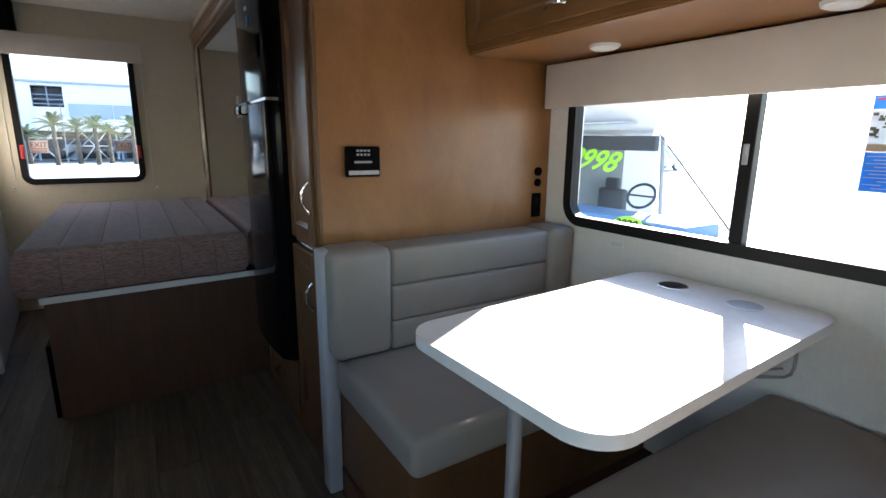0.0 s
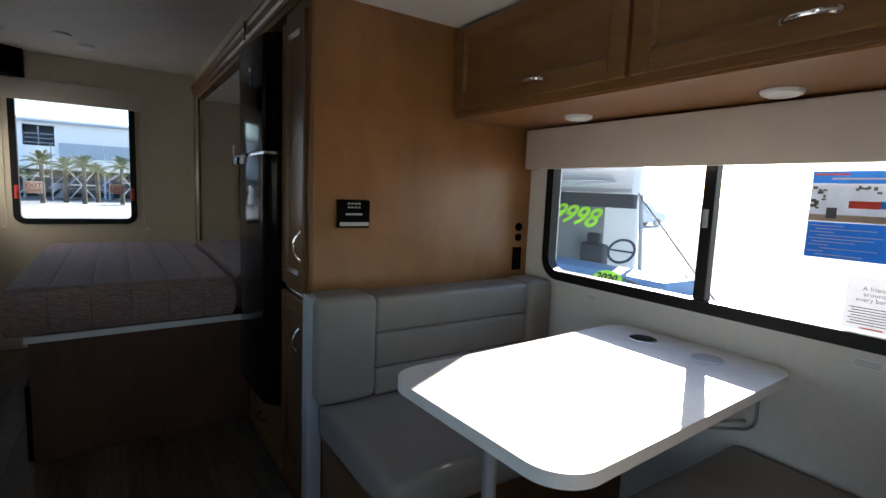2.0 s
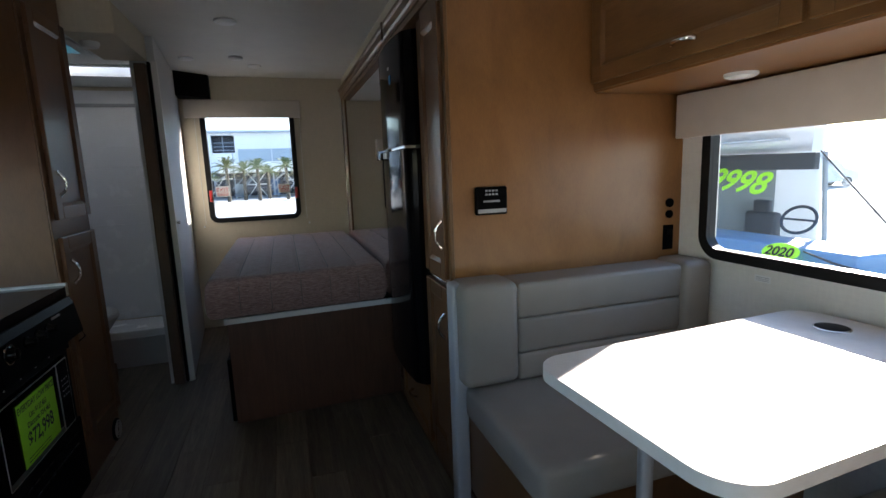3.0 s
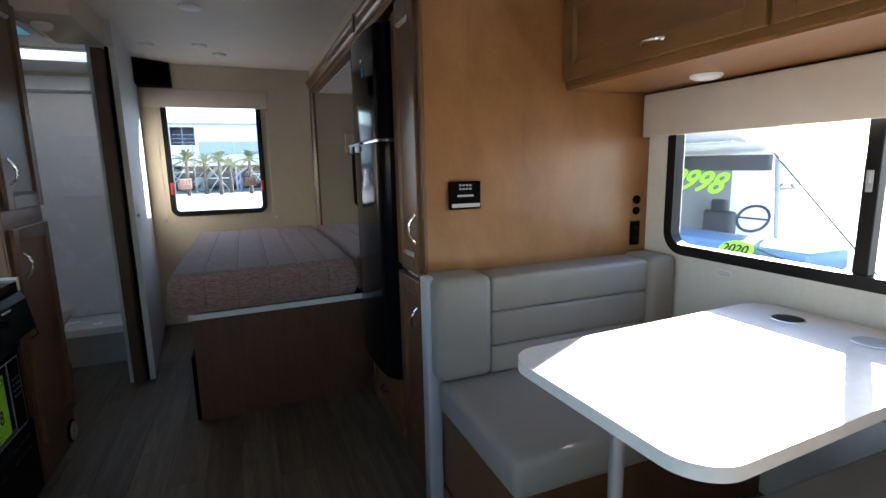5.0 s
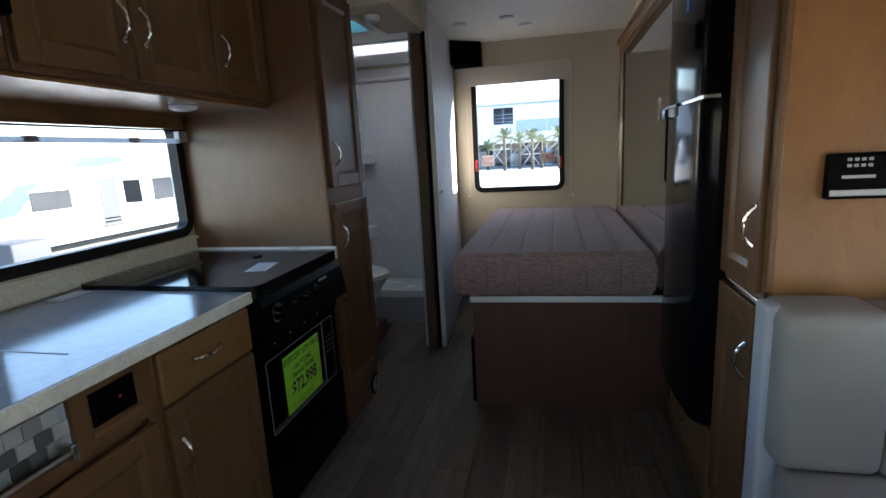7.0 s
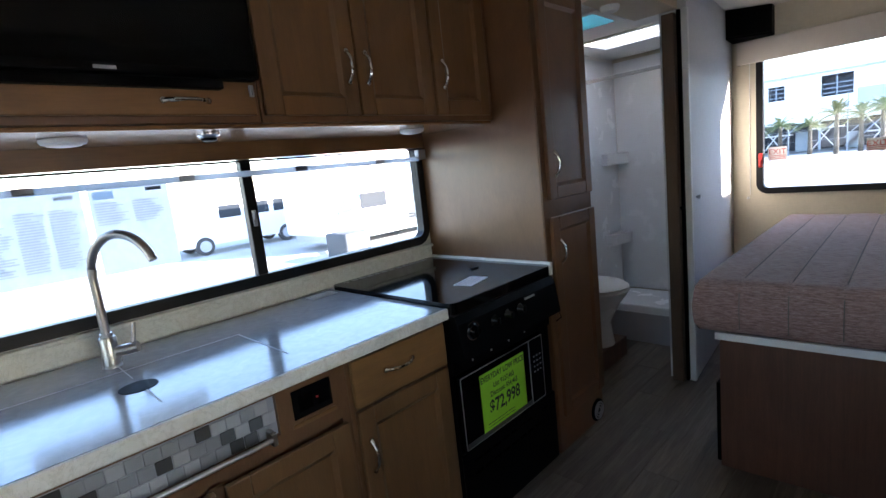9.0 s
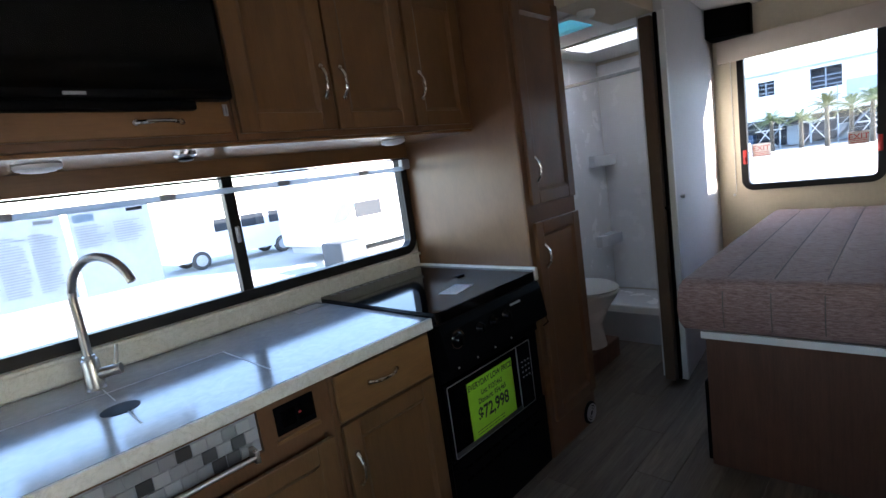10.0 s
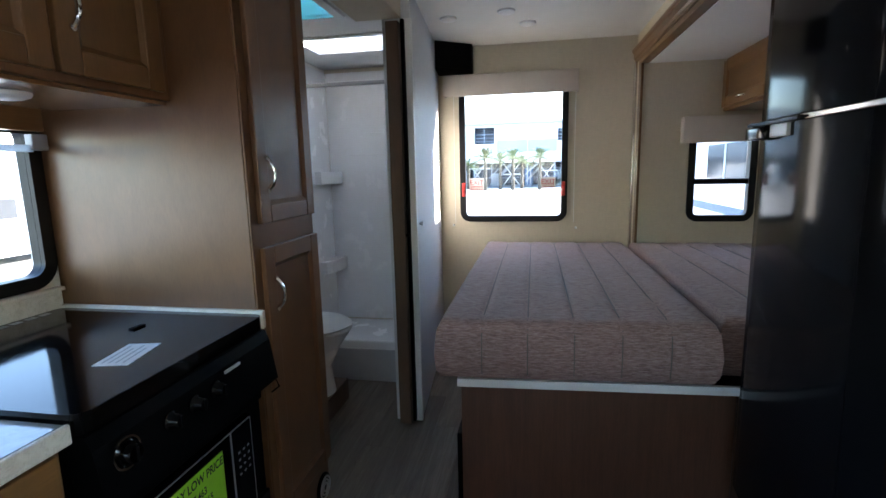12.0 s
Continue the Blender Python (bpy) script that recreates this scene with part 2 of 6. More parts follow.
def add_box(bm, x0, x1, y0, y1, z0, z1, bev=0.0, seg=2):
    x0, x1, y0, y1, z0, z1 = min(x0, x1), max(x0, x1), min(y0, y1), max(y0, y1), min(z0, z1), max(z0, z1)
    vs = [bm.verts.new((x, y, z)) for x in (x0, x1) for y in (y0, y1) for z in (z0, z1)]
    fs = [bm.faces.new([vs[i] for i in q]) for q in ((0, 1, 3, 2), (4, 6, 7, 5), (0, 4, 5, 1), (2, 3, 7, 6), (0, 2, 6, 4), (1, 5, 7, 3))]
    if bev > 0:
        bev = min(bev, 0.45 * min(x1 - x0, y1 - y0, z1 - z0))
        es = list({e for f in fs for e in f.edges})
        bmesh.ops.bevel(bm, geom=es, offset=bev, segments=seg, affect="EDGES", profile=0.5)
    return bm


def box(name, x0, x1, y0, y1, z0, z1, m, parent=None, label="", bev=0.003, seg=2):
    return part(name, add_box(bmesh.new(), x0, x1, y0, y1, z0, z1, bev, seg), m, parent, label, seg > 2)


def boxes(name, rows, m, parent=None, label="", bev=0.0):
    bm = bmesh.new()
    for r in rows:
        add_box(bm, *r, bev)
    return part(name, bm, m, parent, label)


def add_tube(bm, pts, r, n=10, cap=True):
    """A round bar along pts."""
    pts = [Vector(p) for p in pts]
    rings = []
    up = Vector((0.13, 0.27, 0.95)).normalized()
    for i, p in enumerate(pts):
        t = (pts[min(i + 1, len(pts) - 1)] - pts[max(i - 1, 0)]).normalized()
        a = t.cross(up).normalized()
        c = t.cross(a)
        rr = r[i] if isinstance(r, (list, tuple)) else r
        rings.append([bm.verts.new(p + rr * (math.cos(k * math.tau / n) * a + math.sin(k * math.tau / n) * c)) for k in range(n)])
    for u, v in zip(rings, rings[1:]):
        for k in range(n):
            bm.faces.new((u[k], u[(k + 1) % n], v[(k + 1) % n], v[k]))
    if cap:
        bm.faces.new(rings[0])
        bm.faces.new(rings[-1][::-1])
    return bm


def tube(name, pts, r, m, parent=None, label="", n=10):
    return part(name, add_tube(bmesh.new(), pts, r, n), m, parent, label, True)


def add_lathe(bm, at, prof, n=28, axis="z"):
    """A turned shape: prof is (radius, height) from bottom to top, about an axis through at."""
    rings = []
    for r, h in prof:
        ring = []
        for k in range(n):
            c, s = math.cos(k * math.tau / n) * r, math.sin(k * math.tau / n) * r
            v = {"z": (c, s, h), "x": (h, c, s), "y": (c, h, s)}[axis]
            ring.append(bm.verts.new(Vector(at) + Vector(v)))
        rings.append(ring)
    for u, v in zip(rings, rings[1:]):
        for k in range(n):
            bm.faces.new((u[k], u[(k + 1) % n], v[(k + 1) % n], v[k]))
    bm.faces.new(rings[0][::-1])
    bm.faces.new(rings[-1])
    return bm


def lathe(name, at, prof, m, parent=None, label="", n=28, axis="z"):
    return part(name, add_lathe(bmesh.new(), at, prof, n, axis), m, parent, label, True)


def rr_loop(u0, u1, v0, v1, r, n=8):
    """Rounded rectangle as (u, v) points, counter-clockwise."""
    out = []
    for cu, cv, a0 in ((u1 - r, v1 - r, 0), (u0 + r, v1 - r, 90), (u0 + r, v0 + r, 180), (u1 - r, v0 + r, 270)):
        for k in range(n + 1):
            a = radians(a0 + 90 * k / n)
            out.append((cu + r * math.cos(a), cv + r * math.sin(a)))
    return out


def face_map(face, at):
    """Maps (u, v, d) to the world for a face whose outward normal is face and whose plane lies at at: u along the wall, v up, d outward."""
    return {"+x": lambda u, v, d: (at + d, u, v), "-x": lambda u, v, d: (at - d, u, v),
            "+y": lambda u, v, d: (u, at + d, v), "-y": lambda u, v, d: (u, at - d, v),
            "+z": lambda u, v, d: (u, v, at + d), "-z": lambda u, v, d: (u, v, at - d)}[face]


def fbox(bm, f, u0, u1, v0, v1, d0, d1, bev=0.0, seg=2):
    a, b = f(u0, v0, d0), f(u1, v1, d1)
    return add_box(bm, a[0], b[0], a[1], b[1], a[2], b[2], bev, seg)


def add_ring(bm, f, outer, inner, d0, d1):
    """A flat frame between two loops of equal length, from depth d0 to d1."""
    n = len(outer)
    lv = [[bm.verts.new(f(u, v, d)) for u, v in loop] for loop in (outer, inner) for d in (d0, d1)]
    o0, o1, i0, i1 = lv
    for k in range(n):
        j = (k + 1) % n
        bm.faces.new((o1[k], o1[j], i1[j], i1[k]))
        bm.faces.new((o0[k], o0[j], i0[j], i0[k]))
        bm.faces.new((o0[k], o0[j], o1[j], o1[k]))
        bm.faces.new((i0[k], i0[j], i1[j], i1[k]))
    return bm


def add_slab(bm, f, loop, d0, d1):
    """A solid plate with the outline loop."""
    a = [bm.verts.new(f(u, v, d0)) for u, v in loop]
    b = [bm.verts.new(f(u, v, d1)) for u, v in loop]
    bm.faces.new(a[::-1])
    bm.faces.new(b)
    for k in range(len(loop)):
        j = (k + 1) % len(loop)
        bm.faces.new((a[k], a[j], b[j], b[k]))
    return bm


def bevel_all(bm, w, seg=2, angle=30):
    es = [e for e in bm.edges if len(e.link_faces) == 2 and e.calc_face_angle(0) > radians(angle)]
    bmesh.ops.bevel(bm, geom=es, offset=w, segments=seg, affect="EDGES", profile=0.5)
    return bm


def wall_with_holes(name, f, u0, u1, v0, v1, d0, d1, holes, m, label, cat="wall"):
    """A wall slab with rectangular openings right through it."""
    us = sorted({u0, u1, *(h[0] for h in holes), *(h[1] for h in holes)})
    vs = sorted({v0, v1, *(h[2] for h in holes), *(h[3] for h in holes)})
    bm = bmesh.new()
    solid = {}
    for i in range(len(us) - 1):
        for j in range(len(vs) - 1):
            cu, cv = (us[i] + us[i + 1]) / 2, (vs[j] + vs[j + 1]) / 2
            solid[i, j] = not any(h[0] < cu < h[1] and h[2] < cv < h[3] for h in holes)
    vert = {}

    def V(i, j, d):
        if (i, j, d) not in vert:
            vert[i, j, d] = bm.verts.new(f(us[i], vs[j], d))
        return vert[i, j, d]
    for (i, j), s in solid.items():
        if not s:
            continue
        for d in (d0, d1):
            bm.faces.new((V(i, j, d), V(i + 1, j, d), V(i + 1, j + 1, d), V(i, j + 1, d)))
        for (a, b, k) in (((i, j), (i + 1, j), (i, j - 1)), ((i, j + 1), (i + 1, j + 1), (i, j + 1)), ((i, j), (i, j + 1), (i - 1, j)), ((i + 1, j), (i + 1, j + 1), (i + 1, j))):
            if not solid.get(k, False):
                bm.faces.new((V(*a, d0), V(*b, d0), V(*b, d1), V(*a, d1)))
    ob = part(name, bm, m)
    return tagged(ob, label, cat, kind="structure")


# ---- the shell of the coach ----
KX, RY, DX = -1.18, 5.55, 2.15      # kitchen wall, rear wall, slide-out wall
CZ, SX, SCZ, SFZ = 2.20, 1.07, 1.99, 0.10   # ceiling, slide opening, slide ceiling, slide floor


def window(name, label, face, at, u0, u1, v0, v1, r, split=None, across=None, flange=0.042, thick=0.034, latch=True):
    """A coach window: black rounded frame set through the wall, panes, meeting bar and latch."""
    f = face_map(face, at)
    w = thing(name, f((u0 + u1) / 2, v0, 0), label, "window", kind="structure")
    bm = bmesh.new()
    outer, inner = rr_loop(u0, u1, v0, v1, r), rr_loop(u0 + flange, u1 - flange, v0 + flange, v1 - flange, max(r - flange, 0.02))
    add_ring(bm, f, outer, inner, -0.002, 0.014)
    mid = rr_loop(u0 + 0.031, u1 - 0.031, v0 + 0.031, v1 - 0.031, max(r - 0.031, 0.02))
    add_ring(bm, f, mid, inner, -thick, -0.003)
    bevel_all(bm, 0.003, 2)
    part("window_frame", bm, M["frame_black"], w, smooth=True)
    a, b, c, d = u0 + flange - 0.006, u1 - flange + 0.006, v0 + flange - 0.006, v1 - flange + 0.006
    cuts = [(a, b, c, d)]
    if split is not None:
        cuts = [(a, split, c, d), (split, b, c, d)]
        bm = bmesh.new()
        fbox(bm, f, split - 0.024, split + 0.014, c, d, -0.035, 0.004, 0.003)
        fbox(bm, f, split - 0.006, split + 0.026, c, d, -0.045, -0.012, 0.003)
        part("meeting_bar", bm, M["frame_black"], w)
        if latch:
            bm = bmesh.new()
            zc = (v0 + v1) / 2 - 0.01
            fbox(bm, f, split - 0.011, split + 0.007, zc - 0.030, zc + 0.034, 0.004, 0.010, 0.003)
            fbox(bm, f, split - 0.008, split + 0.004, zc - 0.004, zc + 0.03, 0.009, 0.018, 0.003)
            part("latch", bm, M["alu"], w)
    if across is not None:
        cuts = [(a, b, c, across), (a, b, across, d)]
        bm = bmesh.new()
        fbox(bm, f, a, b, across - 0.018, across + 0.018, -0.04, 0.002, 0.003)
        part("meeting_bar", bm, M["frame_black"], w)
    for k, (p, q, s, t) in enumerate(cuts):
        bm = bmesh.new()
        fbox(bm, f, p, q, s, t, -0.026 - 0.008 * k, -0.022 - 0.008 * k)
        pane = part("pane", bm, M["glass"], w)
        pane.visible_shadow = False
    return w


def hole(u0, u1, v0, v1, i=0.032):
    return (u0 + i, u1 - i, v0 + i, v1 - i)


KWIN, RWIN, DWIN, SWIN = (1.37, 3.240, 0.992, 1.545), (-0.152, 0.624, 0.947, 1.93), (1.02, 2.428, 0.937, 1.60), (1.39, 1.80, 0.958, 1.60)
# front opening, never in view, added to let sky light in
FRONT_FILL = (-0.85, 0.85, 1.0, 1.65)
# second hole: unseen doorway ahead of the kitchen, added for sky light
wall_with_holes("wall_kitchen", face_map("+x", KX), -1.6, RY + 0.05, 0, CZ, -0.05, 0, [hole(*KWIN), (0.02, 0.72, 0.02, 1.95)], M["wall_white"], "white vinyl-faced wall behind the kitchen")
wall_with_holes("wall_rear", face_map("-y", RY), KX, SX, 0, CZ, -0.05, 0, [hole(*RWIN)], M["wall_beige"], "beige vinyl-faced rear wall behind the bed")
wall_with_holes("wall_front", face_map("+y", -1.6), KX - 0.05, SX + 0.05, 0, CZ, -0.05, 0, [FRONT_FILL], M["wall_white"], "plain front wall with an unseen opening added for light")
wall_with_holes("wall_side_front", face_map("-x", SX), -1.6, 0.63, 0, CZ, -0.05, 0, [], M["wall_white"], "plain side wall ahead of the slide-out")
wall_with_holes("wall_slide", face_map("-x", DX), 0.63, 5.47, 0.0, SCZ + 0.05, -0.05, 0, [hole(*DWIN)], M["wall_white"], "white vinyl-faced slide-out wall beside the dinette")
wall_with_holes("wall_slide_rear", face_map("-y", 5.42), SX, DX, 0.0, SCZ + 0.05, -0.05, 0, [hole(*SWIN)], M["wall_beige"], "beige end wall of the slide-out by the bed head")
wall_with_holes("wall_slide_front", face_map("+y", 0.68), SX + 0.002, DX, 0.0, SCZ + 0.05, -0.05, 0, [], M["wall_white"], "white end wall of the slide-out behind the bench")
tagged(boxes("wall_slide_header", [(SX, SX + 0.05, 0.63, RY, 2.03, CZ), (SX, SX + 0.05, 5.475, RY + 0.05, 0, 2.03)], M["wall_beige"]), "beige header above the slide-out opening", "wall", kind="structure")

SKY = (-0.98, -0.40, 4.685, 5.02)
VENT = (-0.86, -0.57, 4.03, 4.31)
wall_with_holes("ceiling", face_map("-z", CZ), KX - 0.05, SX + 0.05, -1.65, RY + 0.05, -0.05, 0, [SKY, VENT], M["ceil"], "off-white vinyl ceiling panels", "ceiling")
tagged(box("ceiling_slide", SX + 0.05, DX + 0.05, 0.6, 5.47, SCZ, SCZ + 0.05, M["ceil_white"], bev=0), "white ceiling of the slide-out", "ceiling", kind="structure")
wall_with_holes("ceiling_bath", face_map("-z", 2.10), KX, -0.33, 3.675, RY, -0.02, 0, [SKY, VENT], M["ceil_white"], "white bathroom ceiling with a skylight opening", "ceiling")
floor_base = tagged(box("floor", KX - 0.05, SX + 0.05, -1.65, RY + 0.05, -0.06, -0.004, M["darkwood"], bev=0), "grey-brown wood-look vinyl plank floor", "floor", kind="structure")
tagged(box("floor_slide", SX + 0.004, DX, 0.68, 5.42, 0.0, SFZ, M["darkwood"], bev=0.004), "raised dark floor of the slide-out", "floor", kind="structure")

window("window_1", "black-framed sliding window above the kitchen counter", "+x", KX, *KWIN, 0.085, split=2.308)
window("window_2", "black-framed emergency exit window above the bed", "-y", RY, *RWIN, 0.075)
window("window_3", "black-framed sliding window beside the dinette", "-x", DX, *DWIN, 0.10, split=1.685)
window("window_4", "small black-framed window at the bed head", "-y", 5.42, *SWIN, 0.07, across=1.222)
# pane of the unseen front opening that was added for light
_wc = thing("window_5", (0, -1.62, 1.0), "unseen pane in the front opening added for light", "window", kind="structure")
_p = box("pane", FRONT_FILL[0], FRONT_FILL[1], -1.63, -1.625, FRONT_FILL[2], FRONT_FILL[3], M["glass"], _wc, bev=0)
_p.visible_shadow = False

# bathroom partition, header and jamb
bm = add_slab(bmesh.new(), lambda u, v, d: (u, v, d), [(-0.335, 4.301), (-0.198, 4.301), (-0.300, RY - 0.002), (-0.348, RY - 0.002)], 0.001, CZ - 0.001)
tagged(part("wall_bath", bm, M["wall_grey"]), "pale grey panelled bathroom wall beside the bed", "wall", kind="structure")
tagged(box("wall_bath_header", -0.46, -0.235, 3.672, 4.283, 2.05, CZ, M["wall_beige"], bev=0.004), "beige header above the bathroom doorway", "wall", kind="structure")
jamb = thing("door_1", (-0.30, 4.26, 0), "open sliding bathroom door with a brown wood edge", "door", kind="structure")
box("door_panel", -0.302, -0.240, 4.235, 4.299, 0.012, 2.03, M["jamb"], jamb, bev=0.004)
box("gasket", -0.238, -0.222, 4.268, 4.299, 0.012, 2.045, M["black"], jamb, bev=0.002)
box("end_trim", -0.219, -0.186, 4.276, 4.300, 0.012, 2.048, M["white"], jamb, bev=0.004)
lathe("knob", (-0.230, 4.266, 1.02), [(0.004, 0), (0.010, -0.006), (0.010, -0.014), (0.004, -0.018)], M["black"], jamb, axis="y", n=14)


# ---- joinery helpers ----
def pull(parent, f, u, v, length=0.10, upright=True, d0=0.0):
    """An arched chrome pull on a face."""
    pts = []
    for k in range(13):
        s = k / 12 * 2 - 1
        h = 0.028 * (1 - abs(s) ** 2.6)
        pts.append(f(u, v + s * length / 2, d0 + h) if upright else f(u + s * length / 2, v, d0 + h))
    bm = add_tube(bmesh.new(), pts, [0.0068 - 0.0024 * (1 - abs(k / 6 - 1)) for k in range(13)], 8)
    for s in (-1, 1):
        c = f(u, v + s * length / 2, d0) if upright else f(u + s * length / 2, v, d0)
        e = f(u, v + s * length / 2, d0 + 0.006) if upright else f(u + s * length / 2, v, d0 + 0.006)
        add_tube(bm, [c, e], 0.0085, 8)
    return part("handle", bm, M["chrome"], parent, "chrome arched handle", True)


def cab_door(parent, f, u0, u1, v0, v1, m, handle=None, name="door", stile=0.058, t=0.019):
    """A framed door with a recessed panel, hung on a face."""
    bm = bmesh.new()
    fbox(bm, f, u0 + stile - 0.004, u1 - stile + 0.004, v0 + stile - 0.004, v1 - stile + 0.004, 0.002, t - 0.011, 0)
    d = part(name, bm, m, parent)
    b = 0.0035
    for p, q in ((u0, u0 + stile), (u1 - stile, u1)):
        bm = bmesh.new()
        fbox(bm, f, p, q, v0, v1, 0.001, t, b)
        part("stile", bm, m, d)
    for p, q in ((v0, v0 + stile), (v1 - stile, v1)):
        bm = bmesh.new()
        fbox(bm, f, u0 + stile + 0.0003, u1 - stile - 0.0003, p, q, 0.001, t - 0.0004, b)
        part("rail", bm, m, d)
    bm = bmesh.new()
    o = [(u0 + stile, v0 + stile), (u1 - stile, v0 + stile), (u1 - stile, v1 - stile), (u0 + stile, v1 - stile)]
    w = 0.013
    i = [(u0 + stile + w, v0 + stile + w), (u1 - stile - w, v0 + stile + w), (u1 - stile - w, v1 - stile - w), (u0 + stile + w, v1 - stile - w)]
    ov, iv = [bm.verts.new(f(u, v, t - 0.0025)) for u, v in o], [bm.verts.new(f(u, v, t - 0.0105)) for u, v in i]
    ob_ = [bm.verts.new(f(u, v, t - 0.0125)) for u, v in o]
    for k in range(4):
        j = (k + 1) % 4
        bm.faces.new((ov[k], ov[j], iv[j], iv[k]))
        bm.faces.new((ov[k], ov[j], ob_[j], ob_[k]))
    part("bead", bm, m, d)
    if handle:
        pull(d, f, handle[0], handle[1], handle[2] if len(handle) > 2 else 0.10, handle[3] if len(handle) > 3 else True, t)
    return d


# ---- kitchen ----
KF = -0.465
fk = face_map("+x", KF)
_c1 = thing("base_cabinet", (-0.8, 1.6, 0), "brown maple sink cabinet with a mosaic tile front strip", "cabinet")
bm = bmesh.new()
add_box(bm, KX + 0.004, KF - 0.019, 0.96, 2.168, 0.07, 0.862, 0)
add_box(bm, KX + 0.05, KF - 0.05, 0.98, 2.165, 0.001, 0.07, 0)
part("body", bm, M["tall"], _c1)
bm = bmesh.new()
for r in ((0.96, 1.40, 0.74, 0.862), (1.40, 1.955, 0.848, 0.862), (1.955, 2.168, 0.70, 0.862), (1.40, 1.955, 0.70, 0.738), (0.96, 2.168, 0.07, 0.10), (0.96, 1.40, 0.1, 0.74), (1.76, 1.80, 0.1, 0.70), (2.14, 2.168, 0.1, 0.70), (1.40, 1.955, 0.69, 0.70)):
    fbox(bm, fk, r[0], r[1], r[2], r[3], -0.0185, 0, 0)
part("face_frame", bm, M["tall"], _c1)
cab_door(_c1, fk, 1.795, 2.15, 0.11, 0.685, M["maple"])
cab_door(_c1, fk, 1.415, 1.77, 0.11, 0.685, M["maple"])
# mosaic strip with a towel bar
strip = box("tile_backing", KF - 0.018, KF - 0.010, 1.402, 1.953, 0.740, 0.846, M["trim_grey"], _c1, bev=0)
tube("towel_bar", [fk(1.30 + 0.062 * k, 0.752, 0.034) for k in range(11)], 0.0065, M["steel"], _c1, "brushed steel towel bar")
for _y in (1.30, 1.915):
    box("towel_bar_bracket", KF + 0.001, KF + 0.04, _y, _y + 0.013, 0.735, 0.770, M["steel"], _c1, bev=0.003)
sw = box("switch_panel", KF, KF + 0.007, 1.996, 2.115, 0.757, 0.838, M["black"], _c1, "black pump switch panel with a red lamp", bev=0.003)
bm = bmesh.new()
for k in range(2):
    fbox(bm, fk, 2.012 + 0.052 * k, 2.054 + 0.052 * k, 0.776, 0.822, 0.0075, 0.011, 0.002)
part("rocker", bm, M["black_gloss"], sw)
bm = bmesh.new()
fbox(bm, fk, 2.062, 2.069, 0.798, 0.804, 0.0112, 0.0135, 0.001)
part("indicator_lamp", bm, M["red"], sw, "small red lamp")
box("trim_strip", KF, KF + 0.008, 1.99, 2.125, 0.735, 0.747, M["maple_y"], _c1, bev=0.003)

_c2 = thing("drawer_cabinet", (-0.8, 2.38, 0), "brown maple cabinet with one drawer over a door", "cabinet")
bm = bmesh.new()
add_box(bm, KX + 0.004, KF, 2.170, 2.580, 0.07, 0.862, 0)
add_box(bm, KX + 0.05, KF - 0.05, 2.17, 2.575, 0.001, 0.07, 0)
part("body", bm, M["tall"], _c2)
bm = bmesh.new()
fbox(bm, fk, 2.182, 2.566, 0.708, 0.853, 0.001, 0.019, 0.005)
_dr = part("drawer_front", bm, M["maple_y"], _c2)
pull(_dr, fk, 2.352, 0.789, 0.11, False, 0.019)
cab_door(_c2, fk, 2.182, 2.566, 0.11, 0.697, M["maple"], (2.212, 0.55, 0.10))

# worktop with sink cover
bm = bmesh.new()
add_box(bm, KX + 0.014, -0.452, 0.96, 2.588, 0.864, 0.900, 0.002)
top = part("worktop", bm, M["counter"])
tagged(top, "pale grey laminate kitchen worktop with a sink cover", "countertop")
box("edge_band", -0.4515, -0.440, 0.96, 2.590, 0.862, 0.9005, M["counter_edge"], top, "cream marble-look edge", bev=0.003)
sc = thing("sink_cover", (-0.8, 1.73, 0.9), "flush laminate sink cover with a round finger hole", "sink cover")
add = bmesh.new()
for r in ((-0.91, -0.58, 2.062, 2.0665), (-0.694, -0.573, 1.727, 1.731), (-1.02, -0.82, 1.727, 1.7295), (-0.92, -0.917, 1.40, 2.07)):
    add_box(add, r[0], r[1], r[2], r[3], 0.8995, 0.9012)
part("joint", add, M["trim_grey"], sc)
# no real hole: a thin black disc paints the dark inside
lathe("finger_hole", (-0.738, 1.722, 0.8996), [(0.046, 0), (0.046, 0.0016), (0.043, 0.002)], M["black"], sc, "finger hole painted as a dark disc", 32)
tagged(box("backsplash", KX + 0.001, KX + 0.013, 0.96, 3.240, 0.902, 0.972, M["counter_edge"], bev=0.004), "low cream marble-look backsplash under the window", "backsplash")
tagged(box("window_ledge", KX + 0.001, KX + 0.030, 0.96, 3.240, 0.973, 0.987, M["counter_edge"], bev=0.004), "narrow cream ledge under the kitchen window", "ledge")
ot = thing("worktop_vent", (-1.09, 2.52, 0.9), "flat grey louvred vent in the worktop", "vent")
box("frame", -1.12, -1.06, 2.44, 2.56, 0.9005, 0.904, M["trim_grey"], ot, bev=0.002)
for k in range(5):
    box("slat", -1.113 + 0.0105 * k, -1.107 + 0.0105 * k, 2.45, 2.55, 0.9042, 0.907, M["trim_grey"], ot, bev=0.001)

# tap
tap = thing("kitchen_tap", (-1.0, 1.72, 0.9), "brushed steel gooseneck kitchen tap with a side lever", "tap")
lathe("base", (-1.0, 1.72, 0.9), [(0.026, 0.0), (0.026, 0.004), (0.0235, 0.006), (0.0235, 0.088), (0.021, 0.093)], M["steel"], tap)
pts = [(-1.0, 1.72, 0.99), (-1.0, 1.72, 1.06), (-1.0, 1.72, 1.15)]
ax, ay = 0.112, 0.055
